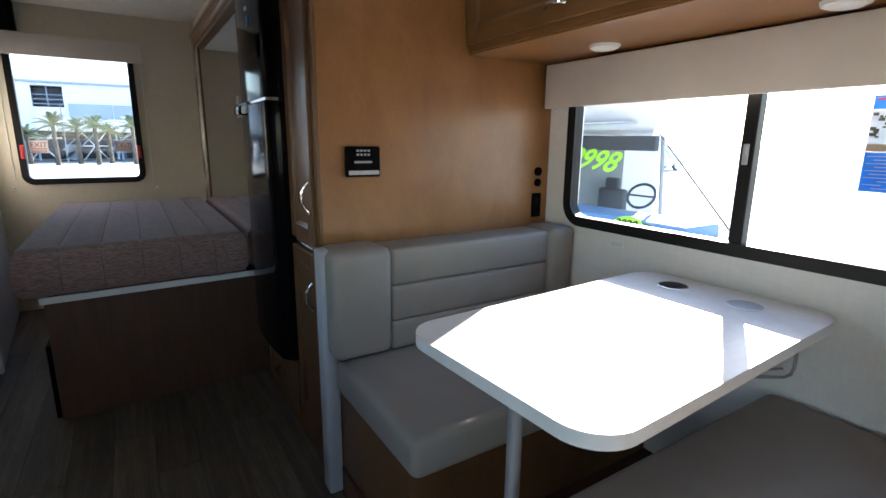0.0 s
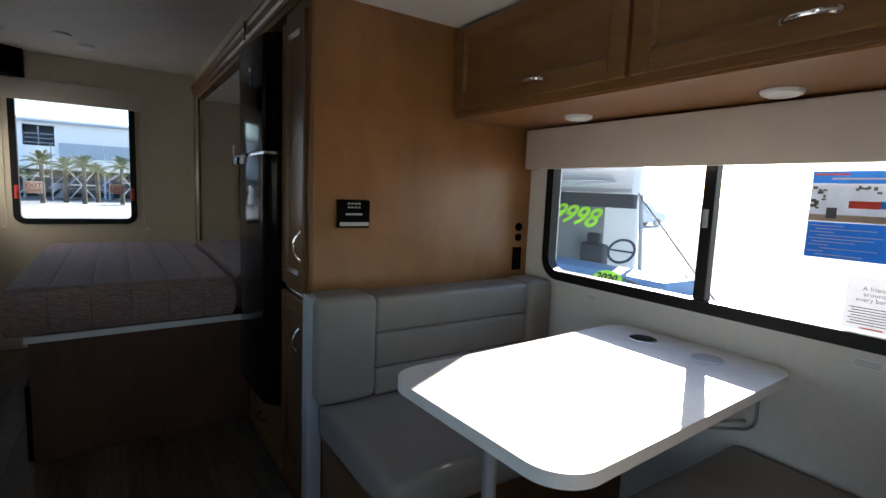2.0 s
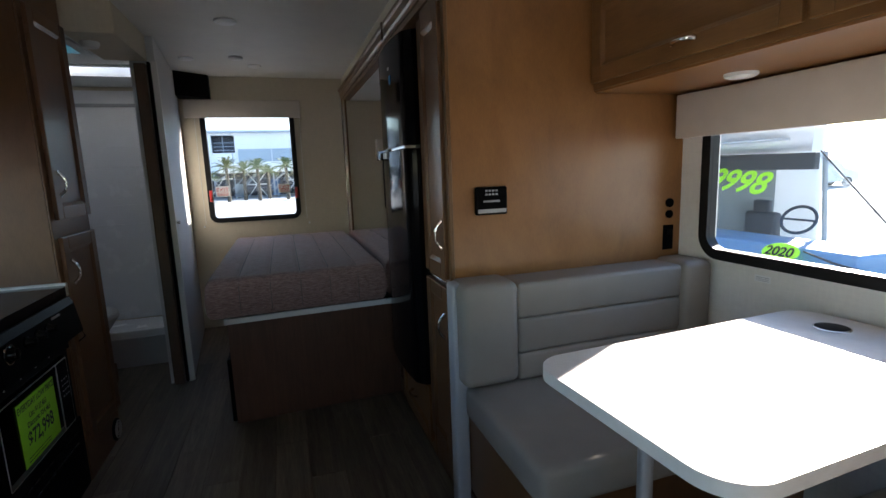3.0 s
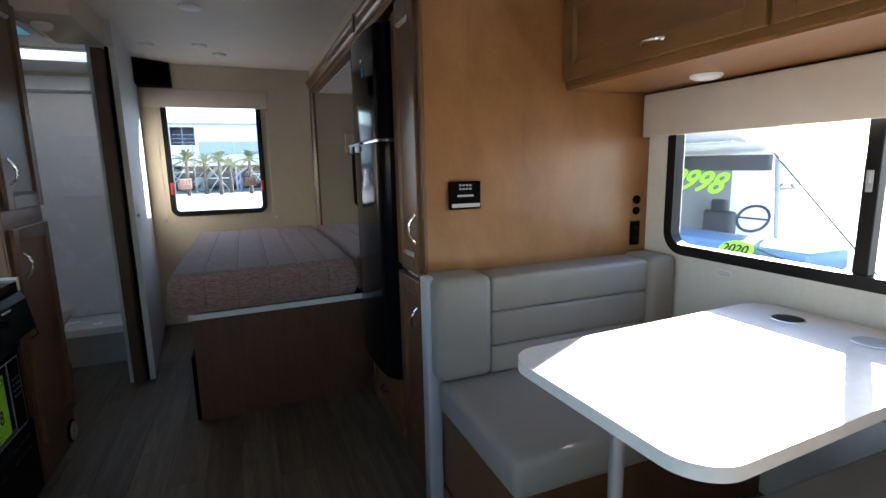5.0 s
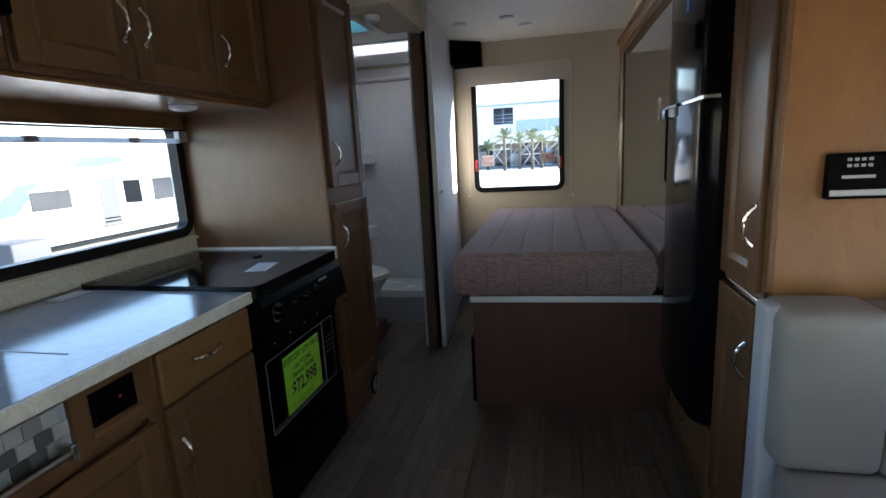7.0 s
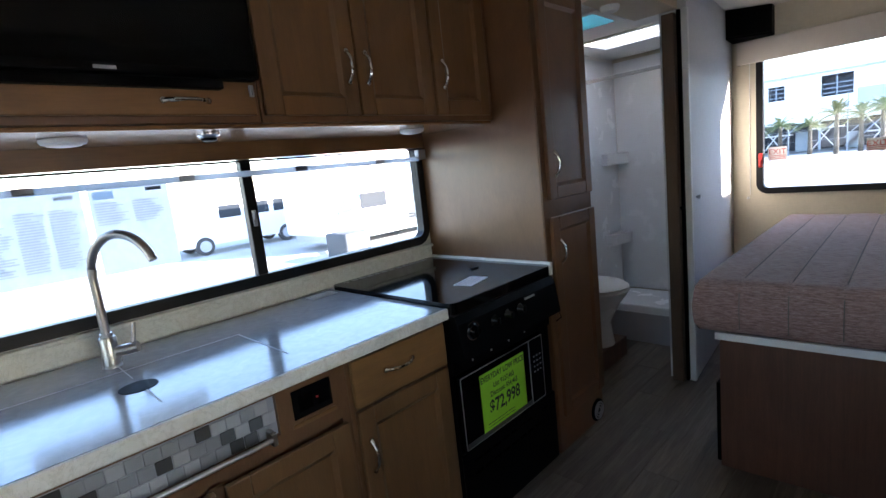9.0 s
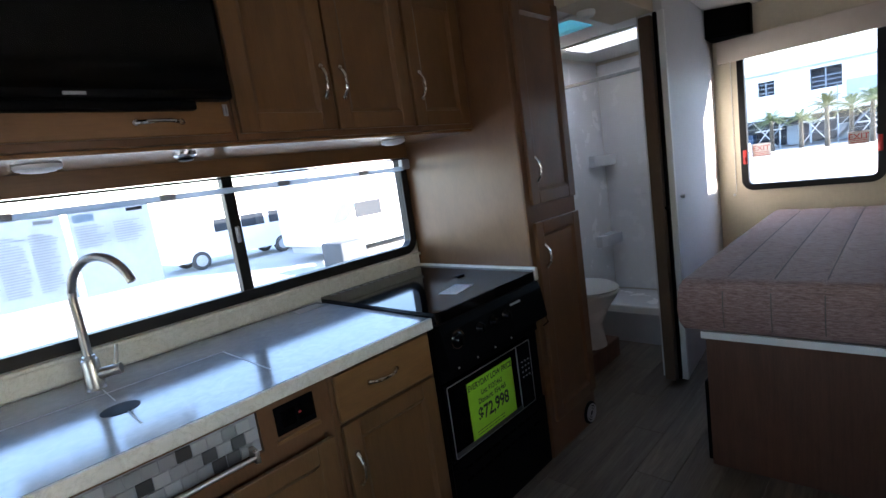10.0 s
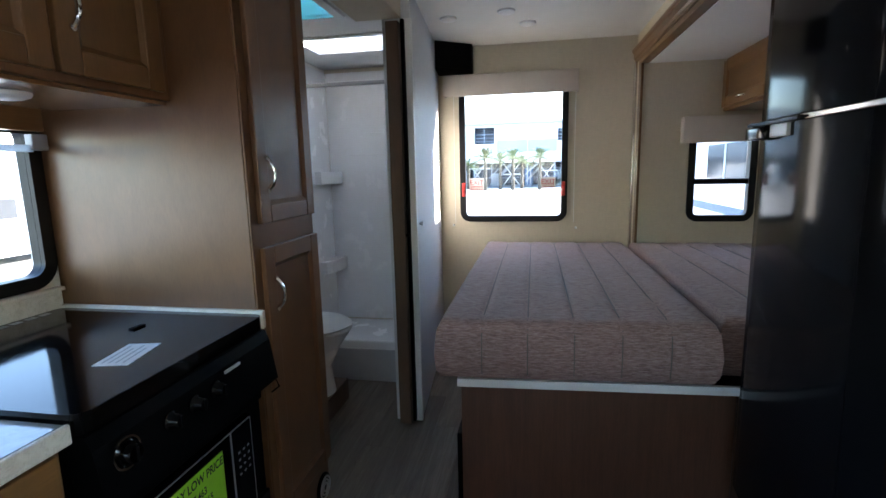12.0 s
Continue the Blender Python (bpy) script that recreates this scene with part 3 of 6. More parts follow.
for k in range(15):
    a = math.pi - k / 14 * math.radians(160)
    pts.append((-1.0 + ax + ax * math.cos(a), 1.72 + ay + ay * math.cos(a), 1.175 + 0.118 * math.sin(a)))
tube("spout", pts, 0.0125, M["steel"], tap, n=14)
lathe("nozzle_collar", (-1.0, 1.72, 1.0), [(0.017, -0.008), (0.017, 0.004)], M["steel"], tap)
tube("side_valve", [(-0.985, 1.735, 0.945), (-0.955, 1.785, 0.950)], 0.0165, M["steel"], tap, n=14)
tube("lever", [(-0.962, 1.772, 0.955), (-0.968, 1.783, 0.99), (-0.975, 1.79, 1.02)], [0.007, 0.006, 0.005], M["steel"], tap, n=10)

# cooker with the microwave-style oven front
st = thing("cooker", (-0.8, 2.9, 0), "black slot-in cooker with a glossy glass cover", "cooker")
Y0, Y1 = 2.594, 3.226
box("body", KX + 0.02, KF, Y0 + 0.003, Y1 - 0.003, 0.001, 0.872, M["black"], st, bev=0.003)
bm = add_slab(bmesh.new(), lambda u, v, d: (u, v, d), rr_loop(KX + 0.016, -0.425, Y0, Y1, 0.03), 0.874, 0.915)
part("cover", bevel_all(bm, 0.006, 3), M["cover"], st, "glossy black glass cover", True)
for k in range(12):
    box("vent_slot", -1.145, -1.125, Y0 + 0.05 + 0.044 * k, Y0 + 0.08 + 0.044 * k, 0.9152, 0.9165, M["trim_grey"], st, bev=0)
bm = bmesh.new()
vs = [(-0.425, 0.868), (-0.412, 0.84), (-0.392, 0.715), (-0.425, 0.70), (KF, 0.70), (KF, 0.868)]
a = [bm.verts.new((x, Y0 + 0.004, z)) for x, z in vs]
b = [bm.verts.new((x, Y1 - 0.004, z)) for x, z in vs]
bm.faces.new(a); bm.faces.new(b[::-1])
for k in range(len(vs)):
    bm.faces.new((a[k], a[(k + 1) % 6], b[(k + 1) % 6], b[k]))
cp = part("control_panel", bevel_all(bm, 0.004, 2), M["black"], st)
for k, (yy, r) in enumerate(((2.66, 0.029), (2.785, 0.021), (2.865, 0.021), (2.945, 0.021))):
    kb = lathe("knob", (-0.407, yy, 0.805), [(r, 0.0), (r, 0.006), (r * 0.8, 0.010), (r * 0.72, 0.026), (r * 0.6, 0.030)], M["cover"], cp, axis="x", n=20)
    box("pointer", -0.376, -0.372, yy - 0.003, yy + 0.003, 0.805 - r * 0.6, 0.805 + r * 0.6, M["black"], kb, bev=0.001)
    if k == 0:
        bm = add_ring(bmesh.new(), face_map("+x", -0.402), [(yy + 0.034 * math.cos(q * math.tau / 24), 0.805 + 0.034 * math.sin(q * math.tau / 24)) for q in range(24)], [(yy + 0.030 * math.cos(q * math.tau / 24), 0.805 + 0.030 * math.sin(q * math.tau / 24)) for q in range(24)], 0, 0.005)
        part("dial_ring", bm, M["chrome"], kb, "thin silver dial ring")
box("name_bar", -0.405, -0.400, 2.985, 3.05, 0.828, 0.835, M["trim_grey"], cp, bev=0)
box("recess", KF, KF + 0.012, Y0 + 0.006, Y1 - 0.006, 0.645, 0.698, M["black"], st, bev=0.002)
ov = box("oven_door", KF, KF + 0.030, Y0 + 0.006, 3.128, 0.350, 0.642, M["black_gloss"], st, "black glass oven door", bev=0.004)
fo = face_map("+x", KF + 0.030)
bm = add_ring(bmesh.new(), fo, rr_loop(2.603, 3.121, 0.358, 0.637, 0.006, 2), rr_loop(2.606, 3.118, 0.361, 0.634, 0.005, 2), 0.0003, 0.002)
part("trim_line", bm, M["alu"], ov, "thin silver trim line")
box("key_panel", KF + 0.0302, KF + 0.033, 3.026, 3.116, 0.364, 0.630, M["black"], ov, bev=0.001)
box("divider_line", KF + 0.0302, KF + 0.0335, 3.022, 3.0255, 0.362, 0.633, M["alu"], ov, bev=0)
box("lower_band", KF + 0.0302, KF + 0.0325, 2.607, 3.0215, 0.3625, 0.381, M["grey_band"], ov, "dark grey band along the oven door", bev=0)
for i in range(4):
    for j in range(3):
        box("key", KF + 0.0332, KF + 0.0340, 3.048 + 0.022 * j, 3.057 + 0.022 * j, 0.49 + 0.022 * i, 0.496 + 0.022 * i, M["trim_grey"], ov, bev=0)
for k in range(4):
    lathe("screw", (KF + 0.0122, 2.70 + 0.11 * k, 0.672), [(0.004, 0), (0.004, 0.002), (0.002, 0.003)], M["alu"], st, axis="x", n=10)
bp = box("kick_panel", KF, KF + 0.014, Y0 + 0.006, Y1 - 0.006, 0.012, 0.332, M["black"], st, bev=0.004)
for i in range(2):
    for k in range(9):
        box("louvre", KF + 0.0142, KF + 0.018, Y0 + 0.06 + 0.057 * k, Y0 + 0.10 + 0.057 * k, 0.235 + 0.05 * i, 0.243 + 0.05 * i, M["black_gloss"], bp, bev=0)
tube("side_hook", [(-0.42, 3.208, 0.70), (-0.395, 3.212, 0.715), (-0.385, 3.212, 0.69), (-0.41, 3.21, 0.67)], 0.003, M["black"], st, n=6)
tagged(box("worktop_end_strip", KX + 0.014, -0.430, 3.2275, 3.2435, 0.868, 0.925, M["counter_edge"], bev=0.003), "narrow cream edge strip beside the cooker", "trim")

# tall cabinet
TY0, TY1 = 3.245, 3.668
tc = thing("tall_cabinet", (-0.8, 3.46, 0), "tall brown maple cabinet with two doors", "cabinet")
box("carcass", KX + 0.004, -0.462, TY0, TY1, 0.001, CZ - 0.002, M["tall"], tc, bev=0.002)
ft = face_map("+x", -0.461)
bm = bmesh.new()
fbox(bm, ft, TY0 + 0.001, TY1 - 0.001, 0.002, CZ - 0.004, 0, 0.006, 0.002)
part("face_frame", bm, M["tall"], tc)
fd = face_map("+x", -0.455)
cab_door(tc, fd, 3.280, 3.652, 1.187, 2.06, M["tall"], (3.327, 1.34))
cab_door(tc, fd, 3.280, 3.662, 0.175, 1.111, M["tall"], (3.330, 0.955))
fv = lathe("floor_vent", (-0.455, 3.602, 0.066), [(0.058, 0), (0.058, 0.006), (0.052, 0.010)], M["black"], tc, "round black furnace vent", 28, "x")
for r in (0.046, 0.033, 0.020):
    bm = add_ring(bmesh.new(), face_map("+x", -0.446), [(3.602 + r * math.cos(q * math.tau / 24), 0.066 + r * math.sin(q * math.tau / 24)) for q in range(24)], [(3.602 + (r - 0.006) * math.cos(q * math.tau / 24), 0.066 + (r - 0.006) * math.sin(q * math.tau / 24)) for q in range(24)], 0.0, 0.005)
    part("ring", bm, M["trim_grey"], fv)

# wall cabinets over the counter
UX, UZ = -0.68, 1.561
fu = face_map("+x", UX)
uc = thing("wall_cabinet", (-0.95, 2.7, UZ), "brown maple wall cabinet with three doors", "cabinet")
box("body", KX + 0.004, UX, 2.155, 3.243, UZ, CZ - 0.002, M["tall"], uc, bev=0.003)
cab_door(uc, fu, 2.162, 2.504, UZ + 0.020, 2.10, M["maple"], (2.468, 1.735))
cab_door(uc, fu, 2.512, 2.866, UZ + 0.020, 2.10, M["maple"], (2.545, 1.735))
cab_door(uc, fu, 2.882, 3.205, UZ + 0.020, 2.10, M["maple"], (2.922, 1.735))
tvc = thing("tv_cabinet", (-0.95, 1.7, UZ), "brown maple wall cabinet behind the television", "cabinet")
box("body", KX + 0.004, UX, 0.96, 2.151, UZ, CZ - 0.002, M["tall"], tvc, bev=0.003)
bm = bmesh.new()
fbox(bm, fu, 0.98, 2.135, UZ + 0.02, 2.12, 0.001, 0.018, 0.004)
_fl = part("flap", bm, M["maple_y"], tvc)
pull(_fl, fu, 1.945, 1.617, 0.11, False, 0.018)
boxes("hinge", [(-0.661, -0.655, 2.117, 2.130, 1.630, 1.662), (-0.6555, -0.648, 2.122, 2.126, 1.634, 1.658)], M["alu"], tvc, "small chrome flap hinge", bev=0.001)
tv = thing("television", (-0.66, 1.75, 1.69), "flat black wall-mounted television, switched off", "television")
box("casing", -0.660, -0.612, 1.34, 2.132, 1.668, 2.14, M["black"], tv, bev=0.006)
box("screen", -0.6118, -0.610, 1.350, 2.122, 1.690, 2.13, M["black_gloss"], tv, "glossy dark screen", bev=0)
box("speaker_bar", -0.655, -0.625, 1.40, 2.035, 1.643, 1.667, M["black"], tv, bev=0.004)
box("badge", -0.612, -0.6095, 1.745, 1.790, 1.675, 1.683, M["trim_grey"], tv, bev=0.001)
# white light strip and back board under the cabinets
tagged(box("cabinet_underside", KX + 0.10, UX - 0.012, 0.97, 3.238, UZ - 0.012, UZ - 0.001, M["lacquer"], bev=0.002), "lacquered brown underside board of the wall cabinets", "trim")
tagged(box("window_head_board", KX + 0.015, KX + 0.034, 0.96, 3.243, 1.489, UZ - 0.001, M["maple_y"], bev=0.002), "brown wooden board above the kitchen window", "trim")


# ---- puck lamps ----
def puck(x, y, z, group, r=0.052, label="round white puck lamp, switched off"):
    p = thing("puck_lamp", (x, y, z), label, "ceiling lamp", group)
    lathe("housing", (x, y, z), [(r, -0.001), (r, -0.006), (r * 0.93, -0.012), (r * 0.8, -0.013)], M["white"], p)
    lathe("lens", (x, y, z), [(r * 0.78, -0.0135), (r * 0.7, -0.017), (r * 0.4, -0.0195), (0.002, -0.020)], M["lens"], p, "frosted lens")
    return p


puck(-0.85, 2.90, UZ - 0.012, "lamps under the kitchen cabinets")
puck(-0.85, 1.70, UZ - 0.012, "lamps under the kitchen cabinets")
usb = thing("charging_socket", (-0.80, 2.04, UZ - 0.012), "small chrome swivel lamp under the kitchen cabinet", "lamp")
lathe("base", (-0.80, 2.04, UZ - 0.012), [(0.033, -0.001), (0.033, -0.006), (0.026, -0.012)], M["chrome"], usb)
lathe("head", (-0.80, 2.04, UZ - 0.024), [(0.014, 0.0), (0.022, -0.003), (0.020, -0.009), (0.01, -0.012)], M["black"], usb)

# roller shade hardware on the kitchen window
sh = thing("roller_shade", (KX + 0.02, 2.3, 1.43), "clear roller shade rail across the kitchen window", "blind")
box("bottom_rail", KX + 0.026, KX + 0.034, 1.38, 3.20, 1.424, 1.446, paper_like("clear plastic rail", (0.58, 0.60, 0.63)), sh, "pale clear plastic rail", bev=0.002)
for yy in (1.6, 2.05, 2.5, 2.92):
    box("clip", KX + 0.020, KX + 0.040, yy, yy + 0.05, 1.428, 1.448, M["trim_grey"], sh, bev=0.003)
tube("top_rail", [(KX + 0.030, 1.38, 1.482), (KX + 0.030, 3.225, 1.483)], 0.004, M["frame_black"], sh)
box("end_bracket", KX + 0.015, KX + 0.045, 3.19, 3.242, 1.43, 1.48, M["trim_grey"], sh, bev=0.004)

# ---- pantry, panel and fridge on the slide-out ----
PY = 2.545
tagged(box("wall_dinette_panel", SX + 0.01, DX - 0.002, PY, PY + 0.02, SFZ, SCZ, M["panel"], bev=0), "smooth brown maple wall panel behind the dinette bench", "wall", kind="structure")
pn = thing("pantry_cabinet", (1.4, 2.7, SFZ), "narrow tall brown maple pantry cabinet", "cabinet")
fp = face_map("-x", SX)
box("carcass", SX, DX - 0.004, PY + 0.022, 2.862, 0.001, SCZ - 0.002, M["tall"], pn, bev=0.002)
box("front_stile", SX - 0.006, SX + 0.009, PY - 0.004, PY + 0.030, 0.93, SCZ - 0.002, M["maple"], pn, bev=0.003)
cab_door(pn, fp, PY + 0.035, 2.855, 0.915, SCZ - 0.05, M["tall"], (2.600, 1.09, 0.11))
box("chrome_strip", SX - 0.012, SX - 0.001, PY + 0.02, 2.86, 0.886, 0.900, M["chrome"], pn, bev=0.002)
cab_door(pn, fp, PY + 0.035, 2.855, 0.14, 0.880, M["tall"], (2.600, 0.72, 0.10))
ps = tagged(box("corner_post", SX - 0.045, SX + 0.010, 2.425, 2.500, 0.001, 0.93, M["trim_grey"], bev=0.012, seg=3), "grey plastic corner post beside the dinette bench", "trim")

fr = thing("refrigerator", (1.3, 3.13, 0.34), "tall black two-door refrigerator with chrome latch", "refrigerator")
FX, FY0, FY1 = 1.005, 2.868, 3.452
box("cabinet", FX + 0.05, 1.72, FY0 + 0.002, FY1 - 0.002, 0.352, SCZ - 0.06, M["black"], fr, bev=0.004)


def fridge_door(z0, z1):
    bm = bmesh.new()
    n = 14
    ys = [FY0 + (FY1 - FY0) * k / n for k in range(n + 1)]
    def xx(y):
        s = abs((y - (FY0 + FY1) / 2) / ((FY1 - FY0) / 2))
        return FX - 0.022 * (1 - s ** 2) + (0.03 * max(0, (s - 0.9) / 0.1) ** 2)
    rows = [[bm.verts.new((xx(y), y, z)) for y in ys] + [bm.verts.new((FX + 0.048, y, z)) for y in reversed(ys)] for z in (z0, z0 + 0.008, z1 - 0.008, z1)]
    m = len(rows[0])
    for a, b in zip(rows, rows[1:]):
        for k in range(m):
            bm.faces.new((a[k], a[(k + 1) % m], b[(k + 1) % m], b[k]))
    bm.faces.new(rows[0][::-1]); bm.faces.new(rows[-1])
    return part("door", bm, M["fridge"], fr, smooth=True)


fridge_door(0.36, 1.435)
_fz = fridge_door(1.452, SCZ - 0.07)
box("latch_bar", FX - 0.022, FX + 0.03, FY0 + 0.004, FY1 - 0.004, 1.437, 1.450, M["chrome"], fr, "chrome strip between the doors", bev=0.003)
box("handle", FX - 0.040, FX - 0.006, 3.305, 3.425, 1.400, 1.436, M["black_gloss"], fr, bev=0.006, seg=3)
box("grip_plate", FX - 0.030, FX - 0.008, 3.215, 3.303, 1.404, 1.436, M["alu"], fr, "bright metal grip plate", bev=0.003)
box("handle_trim", FX - 0.034, FX - 0.010, 3.16, 3.43, 1.4365, 1.4475, M["black_gloss"], fr, bev=0.002)
box("badge", FX - 0.0235, FX - 0.020, 3.10, 3.13, 1.80, 1.815, M["chrome"], _fz, bev=0.001)
box("sticker", FX - 0.0235, FX - 0.021, 3.085, 3.11, 1.735, 1.775, M["blue_ink"], _fz, "small blue energy sticker", bev=0)
fb = thing("low_cabinet", (1.3, 3.13, 0), "brown maple drawer unit under the refrigerator", "cabinet")
box("body", SX, 1.72, 2.866, 3.452, 0.001, 0.348, M["maple_y"], fb, bev=0.002)
_d = cab_door(fb, fp, 2.885, 3.437, 0.06, 0.335, M["maple_y"], None, "drawer_front", 0.05)
pull(_d, fp, 3.16, 0.19, 0.10, False, 0.019)
tagged(box("fridge_side_panel", SX + 0.002, DX - 0.004, 3.456, 3.474, SFZ, SCZ - 0.001, M["darkwood"], bev=0.002), "dark wooden panel between refrigerator and bed", "panel")

# wooden moulding along the slide-out opening
mo = thing("trim", (SX, 4.0, 2.03), "brown wooden moulding along the slide-out opening", "moulding", kind="structure")
bm = bmesh.new()
prof = [(0, 2.020), (-0.012, 2.020), (-0.014, 2.035), (-0.022, 2.045), (-0.024, 2.078), (-0.034, 2.086), (-0.036, 2.100), (0, 2.100)]
a = [bm.verts.new((SX - 0.001 + x, 0.63, z)) for x, z in prof]
b = [bm.verts.new((SX - 0.001 + x, RY - 0.002, z)) for x, z in prof]
bm.faces.new(a); bm.faces.new(b[::-1])
for k in range(len(prof)):
    bm.faces.new((a[k], a[(k + 1) % 8], b[(k + 1) % 8], b[k]))
part("moulding", bm, M["maple_y"], mo)
box("fillet", SX - 0.006, SX + 0.048, 0.64, 5.46, SCZ + 0.001, 2.0195, M["maple_y"], mo, bev=0.002)
box("joint_strip", SX - 0.042, SX - 0.038 + 0.004, 3.44, 3.465, 2.015, 2.105, M["jamb"], mo, bev=0.001)
box("corner_strip", SX - 0.022, SX - 0.002, 5.505, 5.545, 0.60, 2.019, M["chrome"], mo, "polished metal corner strip", bev=0.004)
box("corner_board", SX - 0.002, SX + 0.014, 5.40, 5.474, 0.60, 2.019, M["maple"], mo, bev=0.002)

# ---- bed ----
bed = thing("bed", (1.0, 4.4, 0), "built-in bed platform of dark wood with a white edge", "bed")
bm = bmesh.new()
add_slab(bm, lambda u, v, d: (u, v, d), [(0.135, 3.554), (SX, 3.606), (SX, 5.40), (0.135, 5.40)], 0.001, 0.568)
part("platform", bm, M["darkwood"], bed)
box("slide_platform", SX + 0.006, DX - 0.004, 3.612, 5.418, SFZ + 0.001, 0.572, M["darkwood"], bed, bev=0.002)
bm = add_slab(bmesh.new(), lambda u, v, d: (u, v, d), [(0.122, 3.537), (1.62, 3.617), (1.62, 3.635), (0.122, 3.555)], 0.570, 0.599)
part("edge_trim", bevel_all(bm, 0.004, 2), M["white"], bed, "white plastic edge trim")
box("edge_trim", 0.122, 0.138, 3.565, 5.39, 0.570, 0.599, M["white"], bed, "white plastic edge trim", bev=0.004)
box("deck", 0.140, DX - 0.006, 3.637, 5.40, 0.570, 0.604, M["black"], bed, bev=0.001)
box("side_kick", 0.110, 0.133, 3.585, 3.95, 0.001, 0.36, M["black"], bed, "black kick panel", bev=0.004)


def mattress(name, x0, x1, y0, y1, z0, z1, seams, label, askew=0.0):
    """A quilted mattress: a rounded block whose top dips along its seams."""
    bm = bmesh.new()
    nx, ny = max(2, int((x1 - x0) / 0.012)), 40
    r = 0.030

    def shear(b):
        for v in b.verts:
            v.co.y += askew * (v.co.x - 0.055) * max(0.0, 1 - (v.co.y - y0) / (y1 - y0))
        return b

    def edge(t, w):
        d = min(t, w - t)
        return 0.0 if d >= r else r - math.sqrt(max(0.0, r * r - (r - d) ** 2))
    grid = []
    for i in range(nx + 1):
        col = []
        s = i / nx
        x = x0 + (x1 - x0) * s
        for j in range(ny + 1):
            t = (1 - math.cos(math.pi * j / ny)) / 2
            y = y0 + (y1 - y0) * t
            dip = sum(math.exp(-((x - q) / 0.011) ** 2) for q in seams) * 0.0065
            puff = 0.006 * math.sin(math.pi * min(1, max(0, t))) + 0.004 * noise.noise((x * 5, y * 5, 1.3))
            z = z1 - max(edge(x - x0, x1 - x0), edge(y - y0, y1 - y0)) - dip + puff
            col.append(bm.verts.new((x, y, z)))
        grid.append(col)
    for i in range(nx):
        for j in range(ny):
            bm.faces.new((grid[i][j], grid[i + 1][j], grid[i + 1][j + 1], grid[i][j + 1]))
    rim = [grid[i][0] for i in range(nx + 1)] + [grid[nx][j] for j in range(1, ny + 1)] + [grid[i][ny] for i in range(nx - 1, -1, -1)] + [grid[0][j] for j in range(ny - 1, 0, -1)]
    cx, cy = (x0 + x1) / 2, (y0 + y1) / 2
    prev = rim
    for lv in range(1, 7):
        z = (z1 - r) + (z0 - (z1 - r)) * lv / 6
        bulge = 0.010 * math.sin(math.pi * lv / 6) - (0.012 if lv == 6 else 0)
        ring = []
        for v in rim:
            dx = bulge if v.co.x > x1 - 0.002 else -bulge if v.co.x < x0 + 0.002 else 0
            dy = bulge if v.co.y > y1 - 0.002 else -bulge if v.co.y < y0 + 0.002 else 0
            dd = sum(math.exp(-((v.co.x - q) / 0.010) ** 2) for q in seams) * 0.005 * (1 if lv < 5 else 0)
            ring.append(bm.verts.new((v.co.x + dx, v.co.y + dy + (dd if dy < 0 or lv else 0) * (1 if v.co.y < cy else -1), z)))
        for k in range(len(rim)):
            j = (k + 1) % len(rim)
            bm.faces.new((prev[k], prev[j], ring[j], ring[k]))
        prev = ring
    bm.faces.new(prev)
    ob = part(name, shear(bm), M["mattress"], smooth=True)
    for q in seams:
        part("seam", shear(add_tube(bmesh.new(), [(q, y0 + (y1 - y0) * k / 20, z1 - 0.0045 + 0.006 * math.sin(math.pi * k / 20) - max(0, 0.022 * (1 - k)) - max(0, 0.022 * (k - 19))) for k in range(21)], 0.0020, 5)), M["piping"], ob, smooth=True)
        part("seam", shear(add_tube(bmesh.new(), [(q, y0 - 0.003 - 0.007 * math.sin(math.pi * k / 6), z1 - 0.04 - (z1 - z0 - 0.06) * k / 6) for k in range(7)], 0.0017, 5)), M["piping"], ob, smooth=True)
    return tagged(ob, label, "mattress")


mattress("mattress", 0.055, 0.998, 3.525, 5.42, 0.606, 0.817, [0.055 + 0.158 * k for k in range(1, 6)], "woven grey-brown quilted mattress on the bed platform", 0.055)
mattress("mattress", 1.028, 2.10, 3.62, 5.40, 0.606, 0.819, [1.05 + 0.165 * k for k in range(1, 7)], "woven grey-brown head section of the mattress", 0.04)

# ---- rear bedroom ----
def valance(name, face, at, u0, u1, v0, v1, depth, label):
    f = face_map(face, at)
    w = thing(name, f((u0 + u1) / 2, v0, 0), label, "valance")
    bm = bmesh.new()
    fbox(bm, f, u0, u1, v0, v1, depth - 0.018, depth, 0.006, 3)
    part("front", bm, M["valance"], w, smooth=True)
    bm = bmesh.new()
    fbox(bm, f, u0 + 0.001, u1 - 0.001, v1 - 0.016, v1 - 0.001, 0.001, depth - 0.019)
    for a, b in ((u0, u0 + 0.014), (u1 - 0.014, u1)):
        fbox(bm, f, a, b, v0 + 0.001, v1 - 0.018, 0.001, depth - 0.019)
    part("return", bm, M["valance"], w)
    return w


valance("window_valance", "-y", RY, -0.257, 0.684, 1.848, 1.997, 0.075, "cream padded valance over the rear window")
valance("window_valance", "-y", 5.42, 1.333, 1.86, 1.472, 1.640, 0.07, "cream padded valance over the small window")
valance("window_valance", "-x", DX, 0.70, 2.515, 1.434, 1.612, 0.075, "long cream padded valance over the dinette window")
sp = thing("wall_speaker", (-0.16, 5.45, 2.0), "black wedge-shaped corner speaker under the ceiling", "speaker")
bm = bmesh.new()
fpz = lambda u, v, d: (u, v, d)
add_slab(bm, fpz, [(-0.276, 5.31), (-0.045, 5.475), (-0.045, 5.548), (-0.294, 5.548)], 2.01, 2.198)
part("cabinet", bevel_all(bm, 0.005, 2), M["black"], sp)
